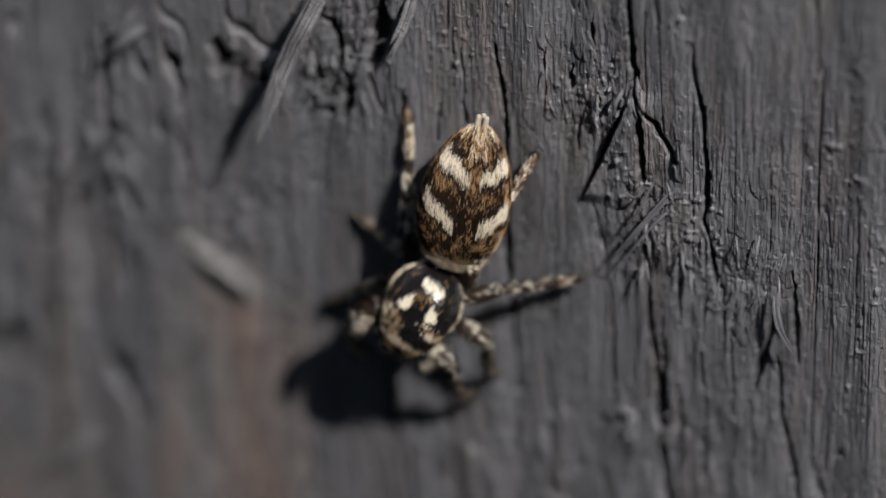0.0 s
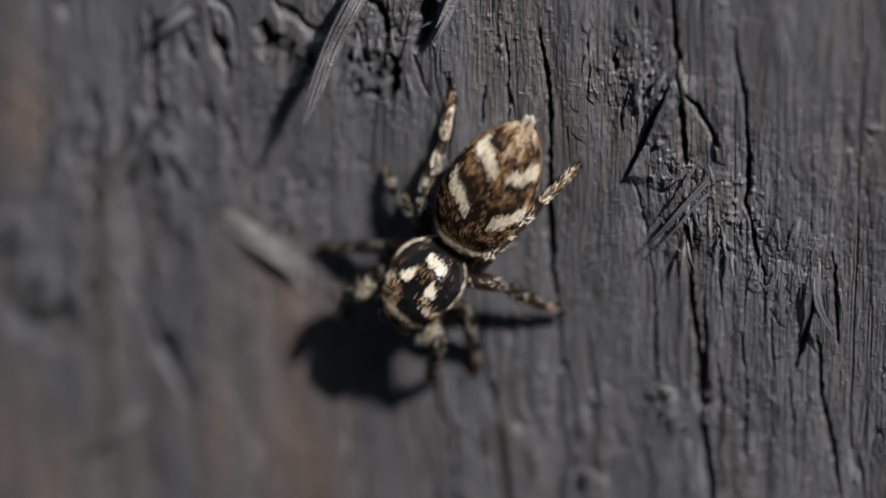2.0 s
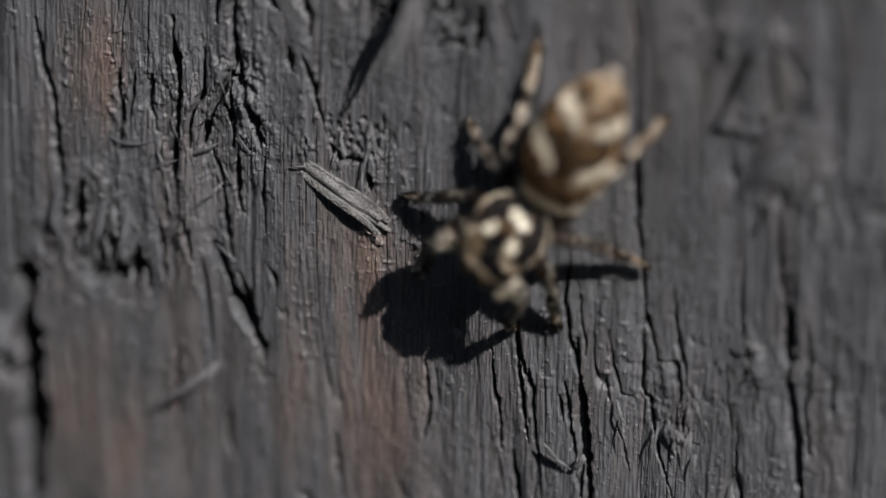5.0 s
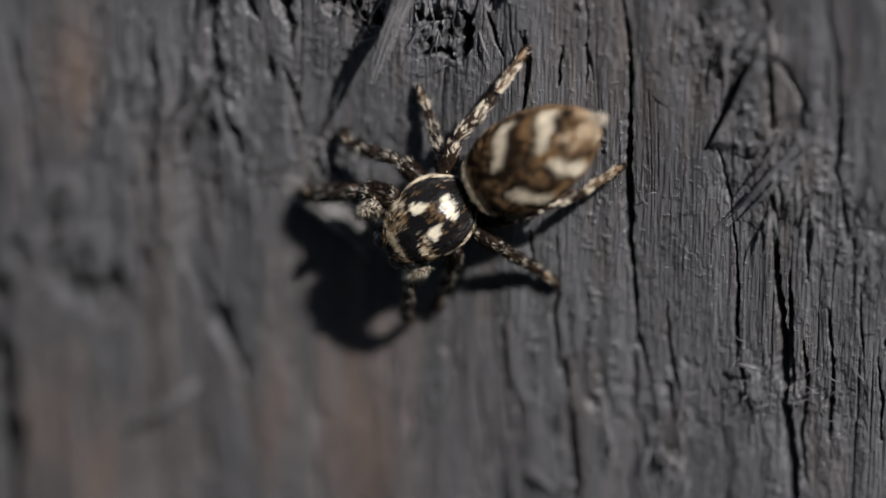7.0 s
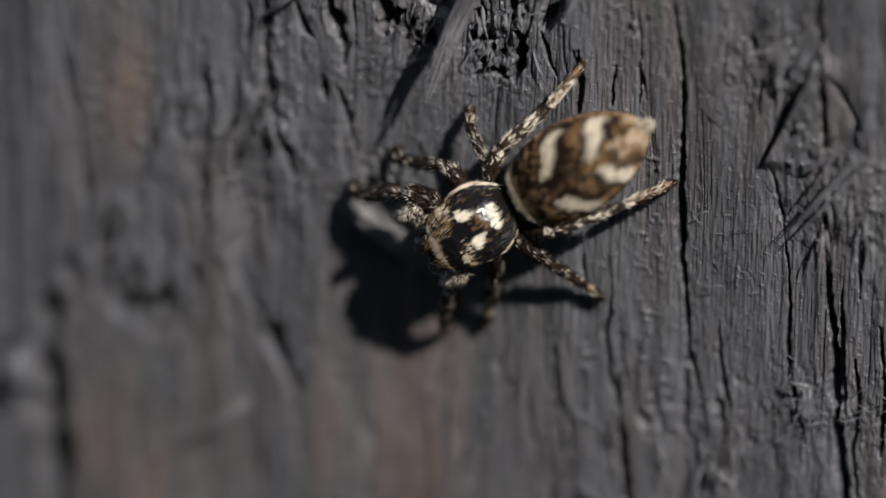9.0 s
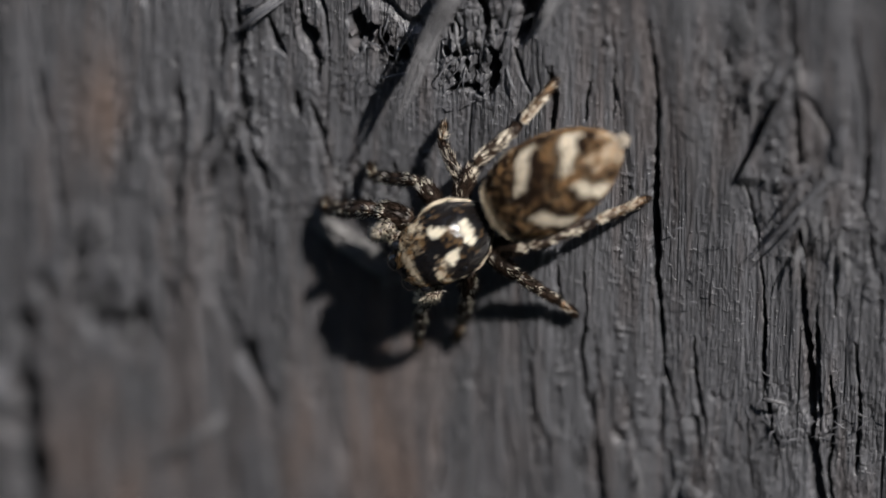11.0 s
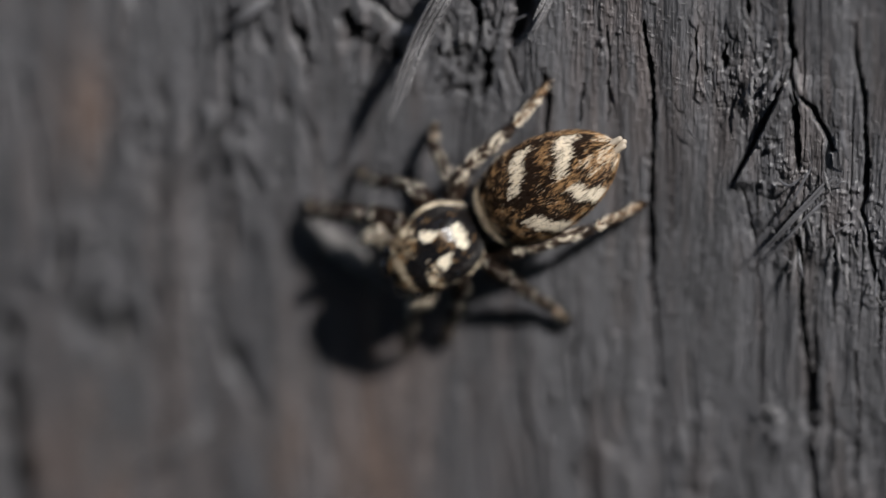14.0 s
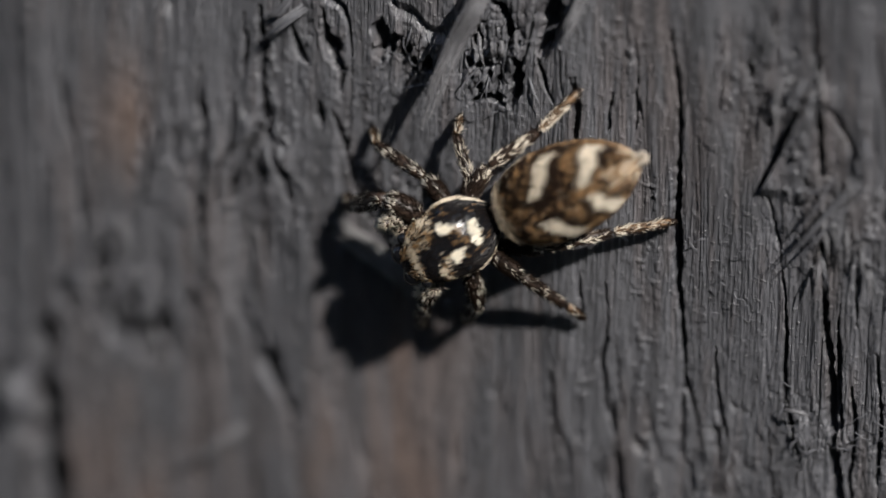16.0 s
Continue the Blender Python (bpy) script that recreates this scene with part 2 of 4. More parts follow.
def cracks():
    crack([(-11.43, 4.21), (-11.26, 3.09), (-11.0, 2.4), (-10.91, 1.09), (-10.83, -0.08), (-10.68, -0.65)], 0.1, 0.45)
    crack([(-6.54, 4.83), (-6.44, 4.0), (-6.53, 3.41)], 0.06, 0.3)
    crack([(-4.74, 3.93), (-4.52, 3.11), (-4.28, 2.31)], 0.07, 0.35)
    crack([(-8.01, 4.65), (-7.96, 3.8), (-7.82, 2.63), (-7.92, 1.58), (-8.0, 0.4)], 0.1, 0.6)
    crack([(-9.33, 3.11), (-9.31, 2.08), (-9.3, 1.05)], 0.06, 0.35)
    crack([(-8.91, 3.17), (-8.97, 2.56), (-9.11, 1.77)], 0.06, 0.3)
    crack([(-8.55, 3.04), (-8.61, 2.26), (-8.49, 1.94)], 0.07, 0.3)
    crack([(-7.23, 3.89), (-7.2, 2.79), (-7.5, 2.24), (-7.6, 1.28)], 0.06, 0.35)
    crack([(-6.62, 3.38), (-6.56, 2.54), (-6.44, 2.04), (-6.53, 1.42)], 0.07, 0.4)
    crack([(-6.49, 3.99), (-6.3, 3.21), (-5.86, 2.97)], 0.07, 0.4)
    crack([(-6.02, 2.69), (-5.91, 2.11), (-5.83, 1.56)], 0.09, 0.5)
    crack([(-7.2, 1.98), (-7.26, 1.67), (-7.31, 1.36)], 0.11, 0.5)
    crack([(-7.02, 1.27), (-6.87, 0.69), (-6.68, -0.34), (-6.57, -1.55)], 0.06, 0.4)
    crack([(-6.37, 1.36), (-6.39, -0.12), (-6.18, -0.35)], 0.05, 0.3)
    crack([(-5.71, 1.28), (-5.77, 0.23), (-5.69, -0.72)], 0.045, 0.3)
    crack([(-4.68, 3.8), (-4.49, 3.15), (-4.33, 2.41)], 0.07, 0.4)
    crack([(-10.32, 0.03), (-10.39, -0.86), (-10.55, -1.77)], 0.16, 0.6)
    crack([(-9.65, -1.29), (-9.62, -1.73)], 0.1, 0.4)
    crack([(-7.64, -0.82), (-7.57, -1.7)], 0.05, 0.3)
    crack([(-2.88, 2.69), (-2.8, 2.1), (-2.88, 1.49)], 0.06, 0.35)
    crack([(-4.13, 1.75), (-3.89, 1.4), (-3.4, 1.42)], 0.06, 0.3)
    crack([(-3.24, 1.06), (-3.2, 0.68)], 0.1, 0.4)
    crack([(-8.41, 0.56), (-8.14, 0.73), (-7.94, 0.67)], 0.07, 0.4)
    crack([(-6.97, -1.31), (-6.43, -2.73), (-6.12, -3.29), (-5.73, -3.99)], 0.18, 0.8)
    crack([(-7.3, -1.66), (-7.21, -3.15), (-7.09, -4.2)], 0.07, 0.35)
    crack([(-8.01, -4.18), (-7.99, -5.57), (-8.1, -6.67)], 0.06, 0.3)
    crack([(-6.61, -5.5), (-6.76, -6.46), (-6.59, -7.05)], 0.07, 0.3)
    crack([(-4.07, -6.03), (-3.86, -7.87)], 0.07, 0.3)
    # groove below the pale sliver: its cast shadow put into the relief
    crack([(-4.8, 1.05), (-3.98, 0.44), (-3.44, -0.07), (-3.16, -0.44)], 0.08, 0.4)
    crack([(-1.78, -3.76), (-1.67, -5.04), (-1.83, -5.8)], 0.06, 0.35)
    crack([(-0.16, -2.99), (-0.05, -4.18), (0.11, -4.91), (0.12, -5.75)], 0.06, 0.35)
    crack([(0.51, -2.74), (0.66, -4.67), (0.81, -5.49)], 0.06, 0.35)
    crack([(0.4, -5.78), (0.56, -7.17)], 0.07, 0.4)
    crack([(1.86, -2.54), (2.07, -4.45), (2.18, -5.65), (2.32, -7.0)], 0.09, 0.55)
    crack([(2.62, -2.27), (2.8, -3.29), (2.92, -3.87), (3.21, -3.93)], 0.045, 0.3)
    crack([(2.89, -4.62), (3.17, -5.95)], 0.04, 0.25)
    crack([(1.49, -4.09), (1.61, -4.75)], 0.04, 0.25)
    crack([(3.42, -2.45), (3.43, -3.64), (3.68, -3.9), (3.86, -5.23), (4.31, -6.53)], 0.05, 0.35)
    crack([(4.21, -1.74), (4.45, -2.88), (4.51, -3.77), (4.49, -4.67)], 0.06, 0.4)
    crack([(5.73, -1.51), (6.04, -2.64), (6.17, -4.11)], 0.05, 0.35)
    crack([(5.77, -4.17), (5.73, -5.53)], 0.05, 0.3)
    crack([(2.94, 6.9), (3.05, 6.0), (3.14, 5.08), (3.2, 3.3), (3.15, 1.46), (3.26, 0.44), (3.38, -0.59), (3.46, -1.63)], 0.11, 0.65)
    crack([(3.42, -0.9), (3.46, -1.63), (3.69, -2.34), (3.84, -2.89)], 0.08, 0.5)
    crack([(3.8, -2.86), (4.24, -2.85), (4.38, -3.72), (4.45, -4.55)], 0.08, 0.4)
    crack([(3.46, -1.5), (3.44, -2.38), (3.48, -3.7)], 0.05, 0.35)
    crack([(4.14, -0.8), (4.22, -2.09), (4.42, -2.72)], 0.05, 0.3)
    crack([(6.92, 0.43), (6.98, -0.8), (7.03, -1.82)], 0.04, 0.3)
    crack([(7.2, 2.05), (7.32, 0.25)], 0.05, 0.3)
    crack([(8.04, 2.17), (8.11, 1.48), (8.31, 1.19)], 0.09, 0.4)
    crack([(0.74, 5.53), (0.85, 4.03), (0.8, 3.18)], 0.05, 0.3)
    crack([(2.16, 5.58), (2.32, 4.5)], 0.04, 0.25)
    crack([(1.0, 0.8), (1.16, -0.48)], 0.04, 0.25)
    crack([(0.33, -1.62), (0.48, -2.63), (0.85, -4.06), (1.03, -5.84)], 0.05, 0.3)
    crack([(1.9, -0.95), (2.09, -2.97)], 0.035, 0.2)
    crack([(6.42, 2.14), (6.55, 0.8), (6.72, -0.4), (6.82, -1.3), (6.88, -2.3), (7.08, -3.6), (7.26, -5.0), (7.38, -6.1)], 0.12, 0.7)
    crack([(6.91, 0.4), (6.92, -0.63), (7.02, -1.75), (7.12, -2.7)], 0.06, 0.4)
    crack([(-0.61, 5.81), (-0.53, 5.44), (-0.56, 5.06), (-0.64, 4.68)], 0.12, 0.7)
    crack([(-1.26, 7.19), (-0.90, 7.03), (-0.70, 6.5), (-0.72, 6.29)], 0.10, 0.5)
    crack([(-1.16, 4.86), (-0.96, 4.72), (-0.79, 4.64)], 0.06, 0.35)
    crack([(-5.0, 6.3), (-4.93, 5.96), (-4.74, 5.44), (-4.55, 5.23)], 0.15, 0.7)
    crack([(-3.64, 6.43), (-3.78, 6.03), (-3.5, 5.6)], 0.14, 0.6)
    crack([(2.2, 6.18), (2.19, 5.33), (2.18, 4.41)], 0.05, 0.3)
    crack([(1.62, 5.26), (1.55, 4.32)], 0.05, 0.3)
    crack([(-6.9, 6.18), (-6.87, 5.32), (-6.91, 4.61)], 0.06, 0.35)
    crack([(0.27, -0.94), (0.47, -1.63), (0.49, -2.78), (0.55, -3.94), (0.79, -4.93)], 0.055, 0.3)
    crack([(1.64, 0.55), (1.73, -0.29), (1.6, -1.46), (1.71, -2.59), (1.95, -3.71), (2.11, -4.79)], 0.055, 0.3)
    crack([(4.14, -1.63), (4.26, -2.19), (4.37, -2.82)], 0.07, 0.4)
    crack([(5.65, 1.12), (5.73, -0.56), (5.78, -2.01), (6.04, -2.71), (6.21, -3.59)], 0.07, 0.45)
    crack([(7.27, -1.29), (7.39, -2.43), (7.33, -3.62), (7.52, -4.8)], 0.07, 0.4)
    crack([(-5.07, 4.21), (-5.03, 3.66)], 0.08, 0.4)
    crack([(-11.37, 3.38), (-11.12, 2.55)], 0.08, 0.3)
    crack([(-6.38, -1.89), (-6.04, -3.19), (-5.77, -4.2)], 0.11, 0.4)
    crack([(-1.55, 5.49), (-1.12, 5.69), (-0.93, 6.06), (-0.54, 6.24)], 0.08, 0.4)
    crack([(-1.64, 4.61), (-1.24, 4.8), (-0.78, 4.65)], 0.06, 0.35)
    crack([(0.3, 7.7), (0.25, 7.24), (0.2, 6.61), (0.04, 6.11)], 0.2, 0.75)
    crack([(-1.5, 6.5), (-1.45, 6.0)], 0.10, 0.4)
    crack([(-0.08, 5.89), (0.12, 5.36), (0.32, 4.9)], 0.05, 0.3)
    crack([(0.83, 5.57), (0.9, 3.93)], 0.05, 0.25)
    crack([(2.13, 6.68), (2.23, 5.48)], 0.04, 0.25)
    crack([(5.95, 8.6), (6.07, 7.0), (6.16, 5.93), (6.28, 4.85), (6.38, 3.85)], 0.13, 0.75)
    crack([(6.05, 5.92), (5.61, 4.86), (5.24, 3.97), (4.94, 3.26)], 0.07, 0.3)
    crack([(5.1, 3.19), (5.31, 2.7), (5.57, 1.52), (5.68, 0.31)], 0.05, 0.3)
    crack([(5.1, 7.59), (5.17, 6.67)], 0.07, 0.4)
    crack([(4.66, 6.5), (4.65, 5.95)], 0.13, 0.5)
    crack([(4.07, 6.93), (4.07, 5.17)], 0.04, 0.25)
    crack([(-5.02, 6.57), (-4.91, 5.65), (-4.54, 5.1), (-4.61, 4.57)], 0.1, 0.45)
    crack([(-5.76, 5.97), (-5.56, 5.31), (-5.36, 5.16)], 0.08, 0.35)
    crack([(-6.49, 6.39), (-6.47, 5.11), (-6.41, 3.64)], 0.08, 0.4)
    crack([(7.45, 7.4), (7.54, 6.66), (7.73, 5.52), (7.84, 4.45), (7.87, 3.69), (7.81, 3.0), (7.98, 2.51), (8.09, 1.32)], 0.07, 0.45)
    crack([(7.84, 4.1), (7.85, 3.5), (7.83, 3.1)], 0.12, 0.5)
    crack([(7.23, 2.28), (7.33, 0.98)], 0.05, 0.3)
    crack([(8.25, 1.4), (8.37, -0.06)], 0.05, 0.3)
    crack([(9.82, 1.89), (10.01, -0.43)], 0.06, 0.35)
    crack([(9.59, -0.49), (9.76, -2.41)], 0.07, 0.4)
    crack([(8.96, -1.47), (9.12, -3.56)], 0.05, 0.3)
    crack([(6.84, -2.82), (7.0, -3.56), (7.23, -5.69)], 0.08, 0.5)
    crack([(1.63, -3.72), (2.0, -6.48)], 0.05, 0.25)
    crack([(-6.44, -2.68), (-5.68, -3.82)], 0.1, 0.3)
    crack([(-11.78, -3.0), (-11.89, -5.15), (-11.93, -8.0), (-11.89, -9.23)], 0.3, 1.5)
    crack([(-13.01, -3.79), (-12.78, -5.29), (-12.57, -5.57)], 0.35, 1.5)
    crack([(9.45, 0.82), (9.28, -0.09), (9.05, -1.16)], 0.14, 0.6)
    crack([(1.87, -2.69), (1.98, -4.23), (2.09, -6.78)], 0.09, 0.35)
    crack([(4.15, -2.69), (4.33, -3.59), (4.3, -5.16)], 0.08, 0.35)
    crack([(9.54, -0.29), (9.75, -2.07), (10.09, -3.71), (10.33, -5.54)], 0.07, 0.4)
    crack([(7.79, -0.37), (7.96, -2.17), (7.96, -3.7)], 0.06, 0.35)
    crack([(8.47, 0.32), (8.62, -1.47)], 0.05, 0.3)
    crack([(0.82, -3.45), (0.97, -5.64)], 0.06, 0.3)
    crack([(5.42, -2.67), (5.63, -4.5)], 0.05, 0.3)
    crack([(6.33, 5.61), (6.62, 5.3), (6.86, 4.9), (7.1, 4.35)], 0.10, 0.4)
    crack([(-10.33, 0.00), (-10.48, -0.79), (-10.53, -1.48)], 0.1, 0.5)
    crack([(-9.95, -1.14), (-10.05, -1.66), (-10.17, -2.23)], 0.09, 0.5)
    crack([(-9.44, -1.37), (-9.50, -1.93), (-9.57, -2.45)], 0.09, 0.5)
    crack([(-8.95, -1.42), (-8.98, -1.85), (-9.05, -2.38)], 0.1, 0.5)
    crack([(-8.41, -0.75), (-8.37, -1.51), (-8.27, -2.26)], 0.07, 0.4)
    crack([(-7.77, -0.66), (-7.71, -1.16), (-7.59, -1.69)], 0.06, 0.3)
    crack([(-6.83, 0.15), (-6.74, -0.51), (-6.62, -1.21)], 0.06, 0.35)
    crack([(-8.08, 1.81), (-8.00, 1.16), (-8.04, 0.52)], 0.11, 0.55)
    crack([(-7.23, 1.51), (-7.01, 2.29), (-6.77, 2.90), (-6.58, 3.33)], 0.09, 0.45)
    crack([(-6.64, 3.36), (-6.22, 3.05), (-5.99, 2.34), (-5.74, 1.71)], 0.1, 0.5)
    crack([(-6.77, 2.73), (-6.59, 2.26), (-6.50, 1.86)], 0.07, 0.4)
    crack([(-9.20, 2.42), (-9.30, 1.65), (-9.38, 0.97)], 0.06, 0.35)
    crack([(-8.59, 2.66), (-8.52, 2.17), (-8.40, 1.61)], 0.06, 0.3)
    crack([(-6.39, 1.21), (-6.45, 0.45), (-6.33, -0.29)], 0.06, 0.35)
    crack([(-5.67, -1.54), (-5.54, -1.87), (-5.45, -2.23)], 0.07, 0.3)
    crack([(-4.74, 4.05), (-4.58, 3.50), (-4.40, 2.88)], 0.08, 0.4)


def pit(u, v, size, depth):
    a = slice(np.searchsorted(U, u - 4 * size), np.searchsorted(U, u + 4 * size))
    b = slice(np.searchsorted(V, v - 4 * size), np.searchsorted(V, v + 4 * size))
    gu, gv = GU[a, b], GV[a, b]
    x = gu - u + 0.35 * size * wave(gu * 6, gv * 6, 91)
    d = np.hypot(x / size, (gv - v) / (1.5 * size)) * (1 + 0.35 * wave(gu * 9, gv * 5, 92))
    CARVED[a, b] = np.maximum(CARVED[a, b], depth * np.clip(1.15 - d, 0, 1) ** 0.7)


def spot(u, v, su, sv):
    return np.exp(-((GU - u) / su) ** 2 - ((GV - v) / sv) ** 2)


def relief():
    """Height of the board's face in millimetres: grain, small checks, torn places."""
    big = 0.22 * wave(WU * 0.16, GV * 0.05, 21) + 0.18 * wave(WU * 0.6, GV * 0.09, 22)
    combed = 0.62 * np.clip(0.55 + 0.9 * wave(WU * 0.45, WV * 0.14, 43), 0.25, 1.2)
    ridges = 0.05 * wave(WU * 1.3, WV * 0.09, 23) + combed * (0.030 * wave(WU * 3.1, WV * 0.15, 24) + 0.014 * (1 - 2 * np.abs(wave(WU * 6.5, WV * 0.22, 44))))
    fine = combed * (0.015 * wave(WU * 9, WV * 0.28, 25) + 0.014 * (1 - 2 * np.abs(wave(WU * 8.5, WV * 0.34, 47))) + 0.008 * wave(WU * 19, WV * 0.9, 26)) + 0.014 * wave(WU * 2.6, GV * 1.1, 45)
    crumbly = np.clip(0.15 + 1.3 * wave(GU * 0.7, GV * 0.35, 61), 0.08, 1) * np.clip(0.4 + wave(WU * 2.5, GV * 0.4, 62), 0, 1)
    crumbly = crumbly + 0.9 * spot(4.55, 5.6, 0.6, 0.8) + 0.9 * spot(6.0, 3.6, 0.6, 0.9) + 0.9 * spot(7.7, 2.9, 0.5, 1.2) + 0.7 * spot(2.1, 6.6, 0.7, 1.0) + 0.5 * spot(-8.6, 2.4, 0.8, 1.0) + 0.5 * spot(-6.2, 1.9, 0.7, 1.0) + 0.4 * spot(-3.2, 1.4, 0.8, 0.8)
    specks = 0.085 * crumbly * (np.clip(wave(GU * 9, GV * 6, 46) - 0.45, 0, 1) / 0.55 + np.clip(wave(GU * 5, GV * 8.5, 63) - 0.6, 0, 1) / 0.4)
    level = 2.4 * rough_wave(WU * 1.5, WV * 0.17, 81, 3)
    plates = 0.018 * (np.floor(level) + np.clip((level - np.floor(level)) * 9, 0, 1))
    checks = 0.20 * np.clip(1 - np.abs(wave(WU * 1.25, WV * 0.08, 27)) / 0.035, 0, 1) * np.clip(2.2 * wave(WU * 0.7, WV * 0.33, 28), 0, 1)
    hairlines = 0.12 * np.clip(1 - np.abs(wave(WU * 2.1, WV * 0.05, 64)) / 0.045, 0, 1) * np.clip(2.4 * wave(WU * 0.9, WV * 0.22, 65) + 0.15, 0, 1)
    nicks = 0.065 * np.clip(1 - np.abs(wave(WU * 3.1, WV * 0.19, 29)) / 0.07, 0, 1) * np.clip(2.0 * wave(WU * 1.3, WV * 0.7, 30) + 0.2, 0, 1)
    edge = np.interp(GV, (3.26, 3.97, 4.86, 5.92), (4.98, 5.28, 5.65, 6.09))
    flake = 0.30 * np.clip((GU - edge) / 0.05, 0, 1) * np.clip(1 - (GU - edge) / 0.8, 0, 1) * np.clip((GV - 3.1) / 0.3, 0, 1) * np.clip((6.1 - GV) / 0.5, 0, 1)
    torn = 0.5 * spot(-0.8, 6.8, 1.8, 1.5) + 0.9 * spot(-1.1, 5.3, 0.8, 0.8) + 1.2 * spot(-3.1, 5.7, 0.8, 0.6) + 0.7 * spot(-3.7, 4.5, 0.6, 0.8) + 0.6 * spot(5.41, 6.05, 1.6, 1.8) + 0.8 * spot(6.46, 3.11, 1.3, 1.6) + 0.5 * spot(6.1, -2.2, 0.35, 0.6) + 0.5 * spot(7.5, -2.4, 0.7, 0.8) + 0.8 * spot(-8.1, 1.8, 2.4, 2.2) + 0.5 * spot(-8.8, 2.3, 0.5, 0.8) + 1.2 * spot(-9.6, -1.3, 1.9, 1.6) \
        + 0.7 * spot(4.26, -4.19, 1.2, 1.3) + 0.7 * spot(-3.3, 1.5, 0.8, 0.8) + 0.7 * spot(-6.4, 2.4, 1.0, 1.4) + 0.7 * spot(9.14, 2.29, 1.5, 2.2) + 0.5 * spot(7.51, -2.84, 1.2, 2.5) + 0.6 * spot(-5.31, 5.15, 1.5, 1.6)
    torn = np.clip(torn * (0.85 + 0.7 * wave(GU * 0.8, GV * 0.6, 31)), 0, 1.7)
    steps = 3.2 * rough_wave(WU * 1.5, WV * 0.75, 33, 3)
    steps = (np.floor(steps) + np.clip((steps - np.floor(steps)) * 6, 0, 1)) / 3.2
    small = 2.6 * rough_wave(WU * 4.2, WV * 1.9, 35, 3)
    small = (np.floor(small) + np.clip((small - np.floor(small)) * 4, 0, 1)) / 2.6
    chaos = 0.12 * steps + 0.06 * small - 0.07 * np.clip(1 - np.abs(rough_wave(WU * 5.5, WV * 2.8, 37, 2)) / 0.25, 0, 1) - 0.03
    dust = (0.004 + 0.007 * np.clip(0.5 + wave(GU * 0.5, GV * 0.3, 42), 0, 1)) * rough_wave(GU * 10, GV * 7, 41, 2)
    far = np.clip(1 - np.maximum(np.abs(GU) - 14, 0) / 3, 0, 1) * np.clip(1 - np.maximum(np.abs(GV) - 10, 0) / 3, 0, 1)
    return (big + ridges + fine + plates + specks + flake - checks - hairlines - nicks + torn * chaos + dust - CARVED) * far


def bare_wood():
    """Where the stain is worn away and brown wood shows, 0 to 1."""
    worn = 0.8 * spot(-3.0, -5.0, 1.05, 2.7) + 0.6 * spot(-3.2, -0.93, 1.2, 1.4) + 0.7 * spot(-9.9, 3.02, 0.7, 1.8) + 0.55 * spot(-10.48, -6.09, 0.8, 1.2) \
        + 0.5 * spot(-9.42, -7.47, 0.6, 1.0) + 0.12 * spot(4.45, -4.3, 0.8, 1.2) + 0.4 * spot(-4.93, -5.23, 0.5, 2.0) + 0.14 * spot(-8.0, -5.5, 4.0, 3.5)
    worn = worn * (0.95 + 0.5 * wave(WU * 3.5, WV * 0.5, 51)) + 0.14 * wave(WU * 6, WV * 0.7, 52) + 0.12 * wave(WU * 0.9, WV * 0.2, 53)
    return np.clip(1.25 * worn, 0, 1)


